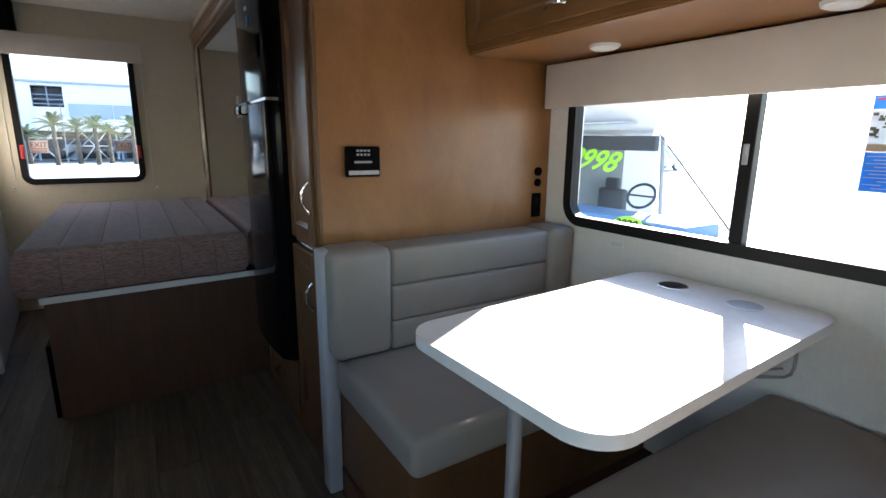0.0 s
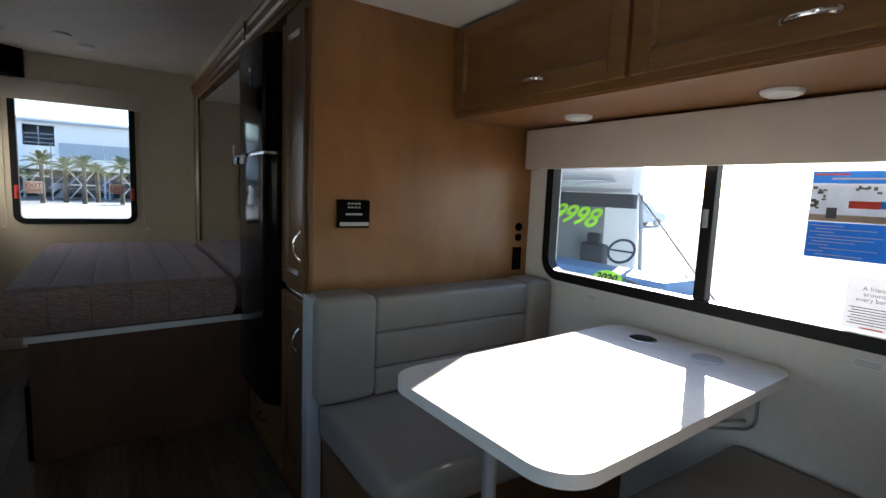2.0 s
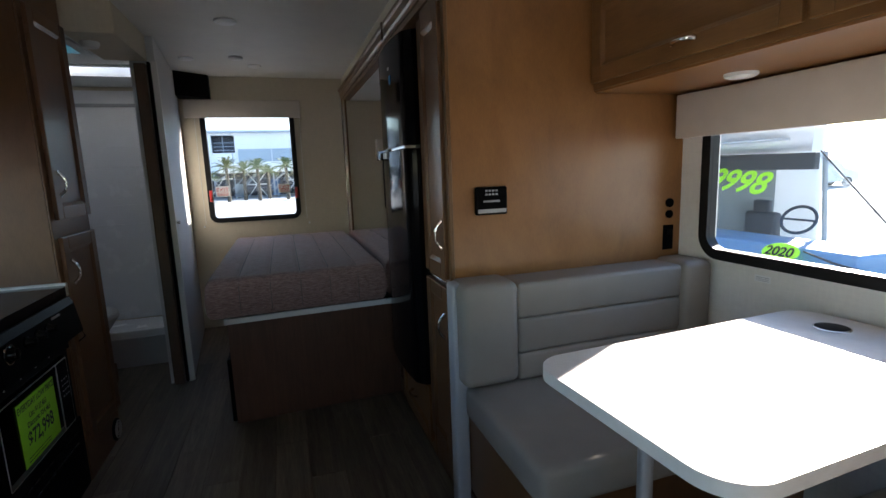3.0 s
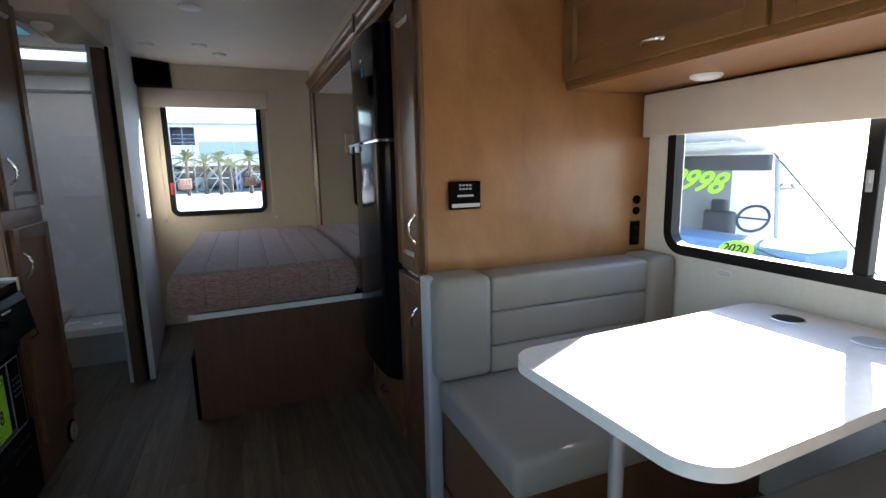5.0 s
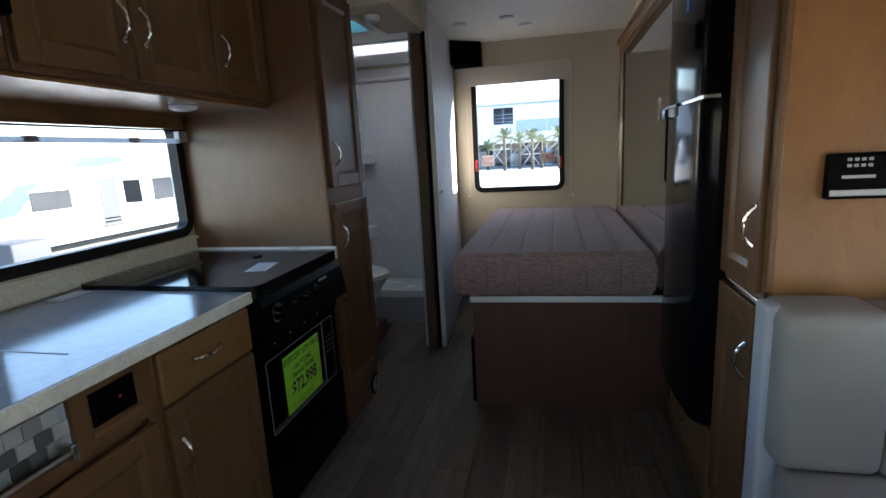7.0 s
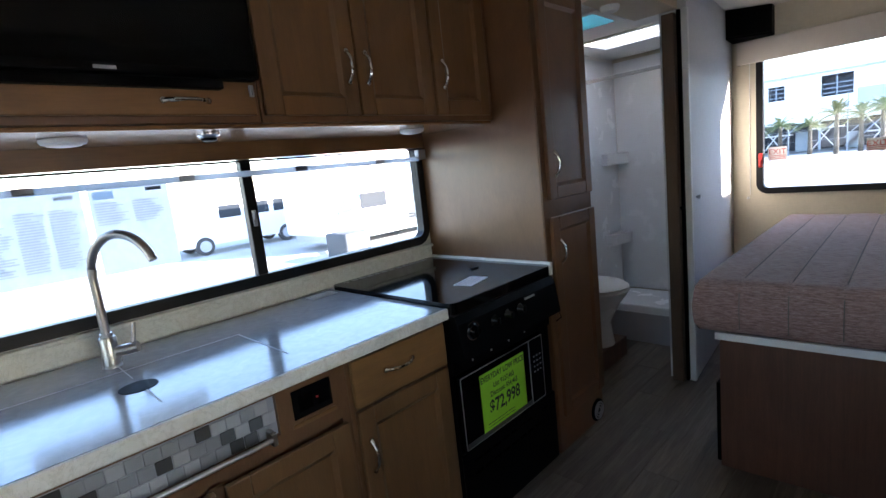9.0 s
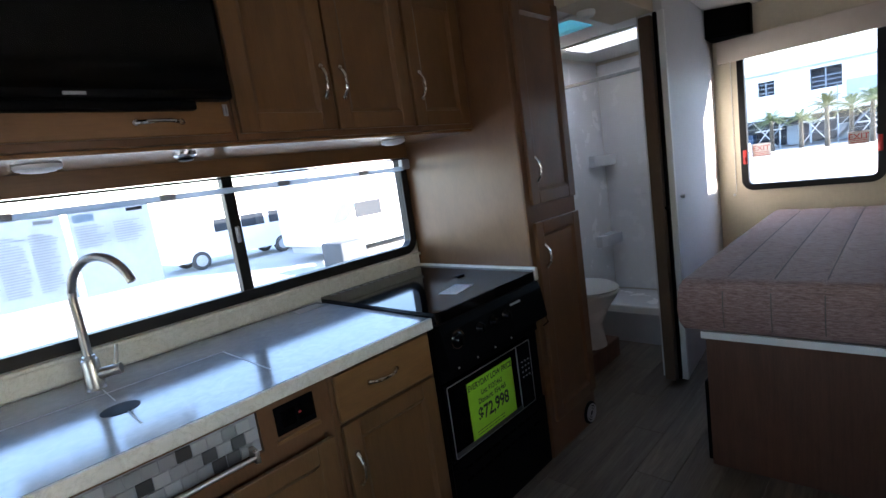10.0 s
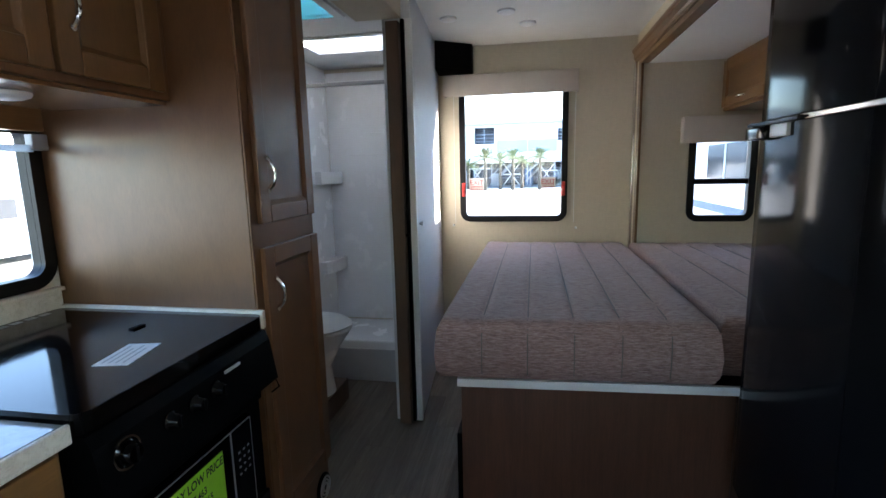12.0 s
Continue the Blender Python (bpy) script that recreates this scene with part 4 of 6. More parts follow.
bm = add_slab(bmesh.new(), fpz, [(-0.266, 5.311), (-0.055, 5.462), (-0.058, 5.466), (-0.269, 5.315)], 2.025, 2.185)
part("grille", bm, M["black"], sp)
bh = thing("overhead_cabinet", (1.8, 4.8, 1.65), "brown maple overhead cabinet at the bed head", "cabinet")
box("body", 1.58, DX - 0.004, 3.48, 5.416, 1.668, SCZ - 0.002, M["maple_y"], bh, bev=0.003)
fbh = face_map("-x", 1.58)
cab_door(bh, fbh, 4.75, 5.40, 1.688, SCZ - 0.02, M["maple_y"], (5.08, 1.722, 0.09, False))
cab_door(bh, fbh, 4.09, 4.74, 1.688, SCZ - 0.02, M["maple_y"], (4.42, 1.722, 0.09, False))
for x, y in ((0.25, 3.90), (-0.105, 4.86), (0.23, 4.80), (0.345, 5.06)):
    puck(x, y, CZ, "ceiling lamps over the bed", 0.06 if y < 4 else 0.05)

# ---- bathroom ----
SY = 4.76
tray = thing("shower_tray", (-0.75, 5.1, 0), "white acrylic shower tray with a raised front step", "shower tray")
bm = bmesh.new()
add_box(bm, KX + 0.012, -0.334, SY, SY + 0.07, 0.001, 0.27, 0.012)
add_box(bm, KX + 0.012, -0.334, SY + 0.07, RY - 0.004, 0.001, 0.16, 0)
part("tray", bm, M["shower"], tray)
box("front_step", KX + 0.012, -0.334, SY - 0.012, SY - 0.001, 0.001, 0.215, M["trim_grey"], tray, "grey step face", bev=0.003)
su = thing("shower_surround", (-0.75, 5.4, 0.2), "white moulded shower surround with two corner shelves", "shower wall")
wb = box("back_wall", KX + 0.012, -0.334, RY - 0.018, RY - 0.004, 0.17, 2.07, M["shower"], su, bev=0.003)
box("side_wall", KX + 0.002, KX + 0.014, SY + 0.02, RY - 0.02, 0.17, 2.07, M["shower"], su, bev=0.003)
box("side_wall", -0.345, -0.332, SY + 0.02, RY - 0.02, 0.17, 2.07, M["shower"], su, bev=0.003)
for k, z in enumerate((0.50, 0.66, 0.82, 0.98, 1.14, 1.30, 1.46, 1.62)):
    box("relief_line", -1.05 + 0.17 * (k % 3), -0.50 + 0.09 * (k % 2), RY - 0.0215, RY - 0.0175, z, z + 0.006, M["shower"], wb, bev=0.002)
for z in (0.585, 1.25):
    bm = add_slab(bmesh.new(), fpz, [(KX + 0.014, 5.24), (KX + 0.06, 5.25), (KX + 0.10, 5.40), (KX + 0.11, 5.53), (KX + 0.014, 5.53)], z, z + 0.09)
    part("shelf", bevel_all(bm, 0.02, 3), M["shower"], su, smooth=True)
box("label", -0.56, -0.44, RY - 0.0215, RY - 0.019, 1.74, 1.79, M["trim_grey"], wb, "small printed label", bev=0)
rod = thing("shower_rail", (-0.75, SY + 0.03, 1.85), "grey shower curtain rail", "rail")
box("rail", KX + 0.014, -0.335, SY + 0.02, SY + 0.035, 1.845, 1.868, M["alu"], rod, bev=0.003)
step = tagged(box("toilet_plinth", KX + 0.004, -0.69, 3.80, 4.50, 0.001, 0.13, M["darkwood"], bev=0.004), "low brown wooden plinth under the toilet", "plinth")
wc = thing("toilet", (-0.90, 4.25, 0.13), "white plastic caravan toilet with closed lid", "toilet")


def oval_loft(bm, levels, n=28):
    """levels: (cx, cy, rx, ry, z)."""
    rings = [[bm.verts.new((cx + rx * math.cos(k * math.tau / n), cy + ry * math.sin(k * math.tau / n), z)) for k in range(n)] for cx, cy, rx, ry, z in levels]
    for a, b in zip(rings, rings[1:]):
        for k in range(n):
            bm.faces.new((a[k], a[(k + 1) % n], b[(k + 1) % n], b[k]))
    bm.faces.new(rings[0][::-1]); bm.faces.new(rings[-1])
    return bm


part("bowl", oval_loft(bmesh.new(), [(-0.82, 4.30, 0.13, 0.12, 0.131), (-0.82, 4.30, 0.125, 0.11, 0.17), (-0.82, 4.30, 0.11, 0.10, 0.28), (-0.81, 4.30, 0.16, 0.15, 0.40), (-0.80, 4.30, 0.20, 0.18, 0.47), (-0.80, 4.30, 0.21, 0.19, 0.49)]), M["shower"], wc, smooth=True)
part("seat", oval_loft(bmesh.new(), [(-0.80, 4.30, 0.215, 0.195, 0.492), (-0.80, 4.30, 0.222, 0.20, 0.50), (-0.80, 4.30, 0.215, 0.195, 0.512)]), M["white"], wc, smooth=True)
part("lid", oval_loft(bmesh.new(), [(-0.80, 4.30, 0.21, 0.19, 0.514), (-0.80, 4.30, 0.218, 0.197, 0.524), (-0.80, 4.30, 0.19, 0.17, 0.542), (-0.80, 4.30, 0.10, 0.09, 0.548)]), M["white"], wc, smooth=True)
bv = thing("bath_vent", (-0.62, 4.15, 2.10), "square bathroom roof vent with a teal lens", "vent")
bm = add_ring(bmesh.new(), face_map("-z", 2.10), rr_loop(-0.90, -0.53, 3.99, 4.35, 0.02, 3), rr_loop(-0.855, -0.575, 4.035, 4.305, 0.01, 3), 0.001, 0.014)
part("frame", bm, M["white"], bv)
for k in range(2):
    box("reveal", -0.859 + 0.284 * k, -0.855 + 0.284 * k, 4.032, 4.308, 2.101, 2.249, M["white"], bv, bev=0)
    box("reveal", -0.854, -0.576, 4.032 + 0.272 * k, 4.036 + 0.272 * k, 2.101, 2.249, M["white"], bv, bev=0)
MILKY, _n, _l, _b = mat("milky acrylic", 0.4)
_tr, _mx = _n.new("ShaderNodeBsdfTranslucent"), _n.new("ShaderNodeMixShader")
_mx.inputs[0].default_value = 0.96
_b.inputs["Base Color"].default_value, _tr.inputs["Color"].default_value = (0.85, 0.85, 0.85, 1), (0.98, 0.98, 0.98, 1)
_cl, _mc = _n.new("ShaderNodeBsdfTransparent"), _n.new("ShaderNodeMixShader")
_mc.inputs[0].default_value = 0.85
_l.new(_b.outputs[0], _mx.inputs[1])
_l.new(_tr.outputs[0], _mx.inputs[2])
_l.new(_mx.outputs[0], _mc.inputs[1])
_l.new(_cl.outputs[0], _mc.inputs[2])
_l.new(_mc.outputs[0], _n["Material Output"].inputs[0])
TINT = paper_like("teal acrylic", (0.16, 0.46, 0.52))
box("lens", -0.87, -0.56, 4.02, 4.32, 2.251, 2.255, TINT, bv, "teal tinted lens", bev=0)
sl = thing("skylight", (-0.69, 4.85, 2.10), "white-framed bathroom skylight", "skylight", kind="structure")
bm = add_ring(bmesh.new(), face_map("-z", 2.10), rr_loop(SKY[0] - 0.03, SKY[1] + 0.03, SKY[2] - 0.03, SKY[3] + 0.03, 0.02, 3), rr_loop(SKY[0] + 0.002, SKY[1] - 0.002, SKY[2] + 0.002, SKY[3] - 0.002, 0.01, 3), 0.0, 0.012)
part("frame", bm, M["white"], sl)
box("reveal", SKY[0], SKY[0] + 0.006, SKY[2], SKY[3], 2.101, 2.249, M["white"], sl, bev=0)
box("reveal", SKY[1] - 0.006, SKY[1], SKY[2], SKY[3], 2.101, 2.249, M["white"], sl, bev=0)
box("reveal", SKY[0] + 0.007, SKY[1] - 0.007, SKY[2], SKY[2] + 0.006, 2.101, 2.249, M["white"], sl, bev=0)
box("reveal", SKY[0] + 0.007, SKY[1] - 0.007, SKY[3] - 0.006, SKY[3], 2.101, 2.249, M["white"], sl, bev=0)
bm = add_box(bmesh.new(), SKY[0] - 0.01, SKY[1] + 0.01, SKY[2] - 0.01, SKY[3] + 0.01, 2.251, 2.37, 0.03, 3)
part("pane", bm, MILKY, sl, "milky acrylic dome pane", True)
sd = thing("smoke_detector", (-0.50, 3.90, 2.10), "small white smoke detector", "detector")
lathe("housing", (-0.40, 3.86, 2.05), [(0.045, -0.001), (0.045, -0.014), (0.036, -0.028), (0.01, -0.03)], M["white"], sd)

# ---- dinette ----
def cushion(name, x0, x1, y0, y1, z0, z1, parent, bev=0.028, m="vinyl", label=""):
    bm = add_box(bmesh.new(), x0, x1, y0, y1, z0, z1, bev, 4)
    return part(name, bm, M[m], parent, label, True)


b1 = thing("dinette_bench", (1.6, 2.2, SFZ), "grey vinyl dinette bench on a brown maple base", "bench", "benches at the dinette")
SZ = 0.545
# darker maple here puts the shade below the seat into the colour
box("base", SX + 0.012, DX - 0.006, 1.915, 2.538, SFZ + 0.001, 0.418, M["tall"], b1, bev=0.003)
cushion("seat_cushion", SX - 0.012, DX - 0.012, 1.845, 2.425, 0.420, SZ, b1)
cushion("bolster", SX - 0.030, 1.262, 2.355, 2.535, SZ + 0.002, 0.935, b1, 0.035)
for k, (z0, z1) in enumerate(((SZ + 0.002, 0.655), (0.6535, 0.788), (0.7865, 0.922))):
    cushion("back_panel", 1.258, 2.005, 2.368, 2.533, z0, z1, b1, 0.016)
cushion("bolster", 2.000, DX - 0.006, 2.345, 2.535, SZ + 0.002, 0.935, b1, 0.03)
cushion("arm_cushion", 1.93, DX - 0.008, 2.02, 2.34, SZ + 0.002, 0.655, b1, 0.03)
b2 = thing("dinette_bench", (1.6, 1.1, SFZ), "grey vinyl dinette bench facing the table", "bench", "benches at the dinette")
# same darker maple, standing in for shade on the base
box("base", SX + 0.012, DX - 0.006, 0.70, 1.43, SFZ + 0.001, 0.418, M["tall"], b2, bev=0.003)
cushion("seat_cushion", SX - 0.012, DX - 0.012, 0.94, 1.515, 0.420, SZ, b2)
cushion("backrest", SX - 0.012, DX - 0.012, 0.70, 0.955, SZ - 0.02, 0.93, b2, 0.035)

tb = thing("dinette_table", (1.6, 1.65, SFZ), "pale laminate dinette table with two cup holders", "table")
TZ = 0.833
_rot = pose(1.596, 1.632, 0, 0, 0, 3.0)
loop = [tuple((_rot @ Vector((u, v, 0)))[:2]) for u, v in rr_loop(-0.522, 0.532, -0.299, 0.305, 0.095, 10)]
bm = add_slab(bmesh.new(), fpz, loop, TZ - 0.030, TZ)
tt = part("tabletop", bevel_all(bm, 0.006, 3), M["table"], tb, smooth=True)
for x, y, m in ((1.995, 1.779, "black"), (1.992, 1.551, "trim_grey")):
    ch = lathe("cup_holder", (x, y, TZ), [(0.048, -0.002), (0.048, 0.002), (0.044, 0.0035)], M["steel"], tt, "round recessed cup holder", 32)
    lathe("insert", (x, y, TZ), [(0.0435, 0.0036), (0.040, 0.0042)], M[m], ch, n=32)
lathe("leg", (1.215, 1.645, SFZ), [(0.085, 0.001), (0.085, 0.006), (0.03, 0.014), (0.0175, 0.03), (0.0175, TZ - SFZ - 0.032)], M["alu"], tb, "grey metal pedestal leg", 24)
wbk = thing("table_bracket", (DX, 1.5, 0.62), "grey metal folding table bracket on the wall", "bracket")
for yy in (1.457, 1.875):
    part("arm", add_tube(bmesh.new(), [(DX - 0.010, yy, 0.790), (DX - 0.010, yy, 0.640), (DX - 0.016, yy + 0.004, 0.618), (DX - 0.04, yy + 0.012, 0.612), (DX - 0.20, yy + 0.05, 0.640)], 0.0048, 8), M["alu"], wbk, smooth=True)
    part("brace", add_tube(bmesh.new(), [(DX - 0.012, yy + 0.03, 0.625), (DX - 0.21, yy + 0.07, 0.652)], 0.0042, 8), M["alu"], wbk, smooth=True)
box("rail", DX - 0.022, DX - 0.001, 1.42, 1.90, 0.770, 0.797, M["alu"], wbk, bev=0.003)
tagged(box("slide_chest", 1.50, DX - 0.004, 1.44, 1.525, SFZ + 0.001, 0.417, M["wall_white"], bev=0.003), "white boxed panel below the bench seat", "panel")

oc = thing("overhead_cabinet", (1.9, 1.6, 1.65), "brown maple overhead cabinet above the dinette", "cabinet")
OX = 1.69
foc = face_map("-x", OX)
box("body", OX, DX - 0.004, 0.70, PY - 0.003, 1.630, SCZ - 0.002, M["maple_y"], oc, bev=0.003)
cab_door(oc, foc, 1.70, PY - 0.012, 1.655, SCZ - 0.012, M["maple_y"], (2.06, 1.70, 0.09, False))
cab_door(oc, foc, 0.86, 1.685, 1.655, SCZ - 0.012, M["maple_y"], (1.26, 1.70, 0.10, False))
box("underside_board", OX + 0.004, DX - 0.01, 0.71, PY - 0.006, 1.621, 1.6295, M["panel"], oc, bev=0.001)
puck(1.95, 2.10, 1.621, "lamps under the dinette cabinet", 0.052)
puck(1.97, 1.42, 1.621, "lamps under the dinette cabinet", 0.052)

# monitor panel, sockets on the wood panel
fpn = face_map("-y", PY)
mp = thing("monitor_panel", (1.23, PY, 1.17), "black tank monitor panel with small buttons", "control panel")
bm = bmesh.new()
fbox(bm, fpn, 1.166, 1.296, 1.163, 1.270, 0.0, 0.022, 0.006)
_mb = part("housing", bm, M["black"], mp)
bm = bmesh.new()
fbox(bm, fpn, 1.172, 1.289, 1.171, 1.186, 0.0222, 0.026, 0.002)
part("label_plate", bm, M["alu"], mp)
bm = bmesh.new()
fbox(bm, fpn, 1.195, 1.262, 1.212, 1.219, 0.0222, 0.0235)
part("name_bar", bm, M["trim_grey"], mp)
for i in range(2):
    for k in range(4):
        bm = bmesh.new()
        fbox(bm, fpn, 1.203 + 0.014 * k, 1.212 + 0.014 * k, 1.238 + 0.014 * i, 1.245 + 0.014 * i, 0.0222, 0.025, 0.001)
        part("button", bm, M["trim_grey"], _mb)
for z, r in ((1.162, 0.020), (1.112, 0.018)):
    jk = thing("wall_socket", (2.085, PY, z), "small round black wall socket", "socket", "sockets by the window")
    lathe("socket", (2.085, PY, z), [(r, 0), (r, -0.008), (r * 0.75, -0.012), (r * 0.5, -0.012)], M["black"], jk, axis="y", n=20)
ol = thing("power_outlet", (2.085, PY, 1.02), "black power outlet plate on the wood panel", "outlet")
bm = bmesh.new()
fbox(bm, fpn, 2.055, 2.109, 0.955, 1.065, 0, 0.007, 0.003)
part("plate", bm, M["black"], ol)
bm = bmesh.new()
for z in (0.975, 1.02):
    fbox(bm, fpn, 2.068, 2.102, z, z + 0.028, 0.0072, 0.010, 0.002)
part("receptacle", bm, M["black_gloss"], ol)

# ---- outside: ground ----
gm = plain("sunlit concrete yard", (0.45, 0.44, 0.42), 0.85, var=0.12, scale=0.4, grain=30, relief=0.2)
bm = bmesh.new()
vs = [bm.verts.new((x, y, -0.85)) for x, y in ((-900, -900), (900, -900), (900, 900), (-900, 900))]
bm.faces.new(vs)
tagged(part("ground", bm, gm), "bright worn concrete yard outside", "ground", kind="structure")


# ---- outside: vehicles, building, palms ----
def paint(name, col, rough=0.4, var=0.05, scale=1.0):
    return plain(name, col, rough, var=var, scale=scale, grain=40, relief=0.02)


# dash: the blue is a sky reflection put into the base colour
X = dict(white=paint("white coach paint", (0.72, 0.73, 0.74), 0.3), grey=paint("grey coach stripe", (0.36, 0.38, 0.40)), dark=paint("tinted glass", (0.022, 0.026, 0.032), 0.1),
         # tyre: black raised to grey, putting outdoor glare into the colour
         tyre=paint("rubber lightened for glare", (0.05, 0.05, 0.05), 0.8), blue=paint("blue graphic", (0.016, 0.075, 0.19)), facade=paint("white rendered facade", (0.70, 0.71, 0.72), 0.8, 0.06, 0.2),
         steel=paint("blue-grey steel", (0.27, 0.33, 0.40), 0.5), shade=paint("dark trim and painted shade", (0.035, 0.045, 0.065), 0.7), dash=paint("dashboard with painted sky reflection", (0.10, 0.22, 0.40)), lining=paint("grey cab lining", (0.13, 0.15, 0.15), 0.7), seat=paint("grey cab trim", (0.045, 0.052, 0.062), 0.7),
         green=paint("lime window paint", (0.36, 0.80, 0.05), 0.6), trunk=paint("palm trunk", (0.075, 0.065, 0.052), 0.9, 0.2, 6), frond=paint("palm frond", (0.12, 0.16, 0.075), 0.6, 0.2, 3),
         dryfrond=paint("pale palm frond", (0.12, 0.13, 0.055), 0.7, 0.2, 3), red=paint("red coach lamp", (0.5, 0.03, 0.02)))


def words(name, text, size, m, parent, mtx, label="", depth=0.0, bold=0.0):
    """Lettering from the built-in font, laid flat with its middle at mtx."""
    cu = bpy.data.curves.new(name, "FONT")
    cu.body, cu.size, cu.align_x, cu.align_y, cu.extrude = text, size, "CENTER", "CENTER", depth
    cu.offset = bold * size
    tmp = new(name, cu)
    me = bpy.data.meshes.new_from_object(tmp.evaluated_get(bpy.context.evaluated_depsgraph_get()))
    bpy.data.objects.remove(tmp)
    me.transform(mtx)
    me.materials.clear()
    me.materials.append(m)
    ob = new(name, me)
    ob.parent = parent
    ob.matrix_parent_inverse = world_of(parent).inverted()
    if label:
        ob["label"] = label
    return ob


def upright(x, y, z, face, tilt=0.0, lean=0.0):
    """A pose for flat lettering that faces an axis and reads upright."""
    rz = {"+x": 90, "-x": -90, "-y": 0, "+y": 180}[face]
    return pose(x, y, z, 0, 0, rz) @ pose(0, 0, 0, 90 - tilt, 0, 0) @ pose(0, 0, 0, 0, 0, lean)


def wheel(parent, x, y, z, r, axis):
    t = lathe("wheel", (x, y, z), [(r * 0.7, -0.11), (r, -0.08), (r, 0.08), (r * 0.7, 0.11)], X["tyre"], parent, axis=axis, n=24)
    lathe("rim", (x, y, z), [(r * 0.62, -0.115), (r * 0.55, -0.12), (r * 0.55, 0.12), (r * 0.62, 0.115)], X["grey"], t, axis=axis, n=20)


GZ = -0.85
# motorhome parked nose-on beside the dinette window
rv = thing("motorhome", (7.5, 5.4, GZ), "white motorhome parked nose-on with a lime price on its windscreen", "motorhome")
WY0, WY1 = 3.92, 6.30
PF = 3.28
bm = bmesh.new()
add_box(bm, 0.0, 5.7, 0.0, 2.4, GZ + 0.45, 2.55, 0.08, 3)
bm.transform(pose(7.7, 5.95, 0, 0, 0, 36))
part("body", bm, X["white"], rv, smooth=True)
bm = bmesh.new()
ca = [(5.35, 1.95), (5.20, 1.75), (5.45, 1.50), (6.15, 1.41), (7.35, 1.41), (7.35, 2.55), (5.9, 2.50)]
a = [bm.verts.new((x, 4.35 + (x - 5.2) * 0.72, z)) for x, z in ca]
b = [bm.verts.new((x, WY1 + 0.05, z)) for x, z in ca]
bm.faces.new(a); bm.faces.new(b[::-1])
for k in range(len(ca)):
    bm.faces.new((a[k], a[(k + 1) % len(ca)], b[(k + 1) % len(ca)], b[k]))
part("cab_over", bevel_all(bm, 0.05, 3), X["white"], rv, smooth=True)
box("stripe", 5.21, 5.7, 4.75, WY1, 1.512, 1.530, X["grey"], rv, bev=0)
box("stripe", 5.18, 5.3, 4.44, WY1, 1.735, 1.765, X["grey"], rv, bev=0)
bm = bmesh.new()
hd = [(4.25, -0.22), (4.22, -0.06), (4.40, 0.04), (5.30, 0.26), (5.36, 0.22), (5.36, GZ + 0.35), (4.30, GZ + 0.35)]
a = [bm.verts.new((x, PF + 0.05, z)) for x, z in hd]
b = [bm.verts.new((x, WY1 - 0.02, z)) for x, z in hd]
bm.faces.new(a); bm.faces.new(b[::-1])
for k in range(len(hd)):
    bm.faces.new((a[k], a[(k + 1) % len(hd)], b[(k + 1) % len(hd)], b[k]))
part("hood", bevel_all(bm, 0.05, 3), X["white"], rv, smooth=True)
box("grille", 4.20, 4.232, 4.75, 5.95, -0.35, -0.08, X["shade"], rv, bev=0.01)
box("bumper", 4.10, 4.28, WY0, WY1, -0.55, -0.38, X["grey"], rv, bev=0.03, seg=3)


def quad(p0, p1, p2, p3):
    bm = bmesh.new()
    bm.faces.new([bm.verts.new(p) for p in (p0, p1, p2, p3)])
    r = bmesh.ops.solidify(bm, geom=bm.faces[:], thickness=0.008)
    return bm


part("windscreen", quad((5.33, PF + 0.02, 0.275), (5.33, WY1, 0.275), (6.10, WY1 - 0.12, 1.38), (6.10, WY0 + 0.98, 1.38)), M["glass"], rv)
for p, q in (((5.31, PF + 0.02, 0.26), (6.10, WY0 + 0.98, 1.40)), ((5.31, WY1, 0.26), (6.10, WY1 - 0.12, 1.40))):
    tube("pillar", [p, q], 0.008, X["tyre"], rv)
box("sun_band", 5.98, 6.06, WY0 + 0.95, WY1 - 0.1, 1.20, 1.385, X["seat"], rv, bev=0.01)
part("side_door", quad((5.34, PF + 0.02, GZ + 0.4), (7.3, 4.85, GZ + 0.4), (7.3, 4.86, 0.30), (5.34, PF + 0.02, 0.26)), X["white"], rv)
part("side_glass", quad((5.40, PF + 0.03, 0.29), (7.0, 4.68, 0.31), (7.0, 5.55, 1.36), (6.15, WY0 + 0.98, 1.36)), M["glass"], rv)
# blue colour paints the windscreen's sky reflection on the dashboard
box("dashboard", 5.45, 6.1, WY0 + 0.1, WY1 - 0.05, 0.20, 0.42, X["dash"], rv, "dashboard coloured blue for the sky reflection on it", bev=0.04, seg=3)
box("far_door", 5.75, 7.19, WY1 - 0.06, WY1 - 0.02, -0.3, 1.40, X["lining"], rv, bev=0.01)
tube("door_post", [(6.75, 5.22, 0.30), (6.70, 5.26, 1.40)], 0.03, X["grey"], rv)
for yy in (5.80,):
    bm = bmesh.new()
    add_box(bm, 6.65, 6.80, yy, yy + 0.5, -0.1, 0.62, 0.05, 3)
    add_box(bm, 6.68, 6.78, yy + 0.13, yy + 0.37, 0.60, 0.78, 0.04, 3)
    part("seat", bm, X["seat"], rv, smooth=True)
bm = bmesh.new()
wr = [Vector((6.15 + 0.07 * math.sin(k * math.tau / 24), 5.12 + 0.20 * math.cos(k * math.tau / 24), 0.62 + 0.15 * math.sin(k * math.tau / 24))) for k in range(25)]
add_tube(bm, wr, 0.018, 8, False)
add_tube(bm, [wr[0], wr[12]], 0.014, 6)
part("steering_wheel", bm, X["shade"], rv, smooth=True)
tube("wiper", [(5.28, 3.75, 0.30), (5.36, 4.2, 0.34), (5.40, 4.5, 0.40)], 0.010, X["tyre"], rv)
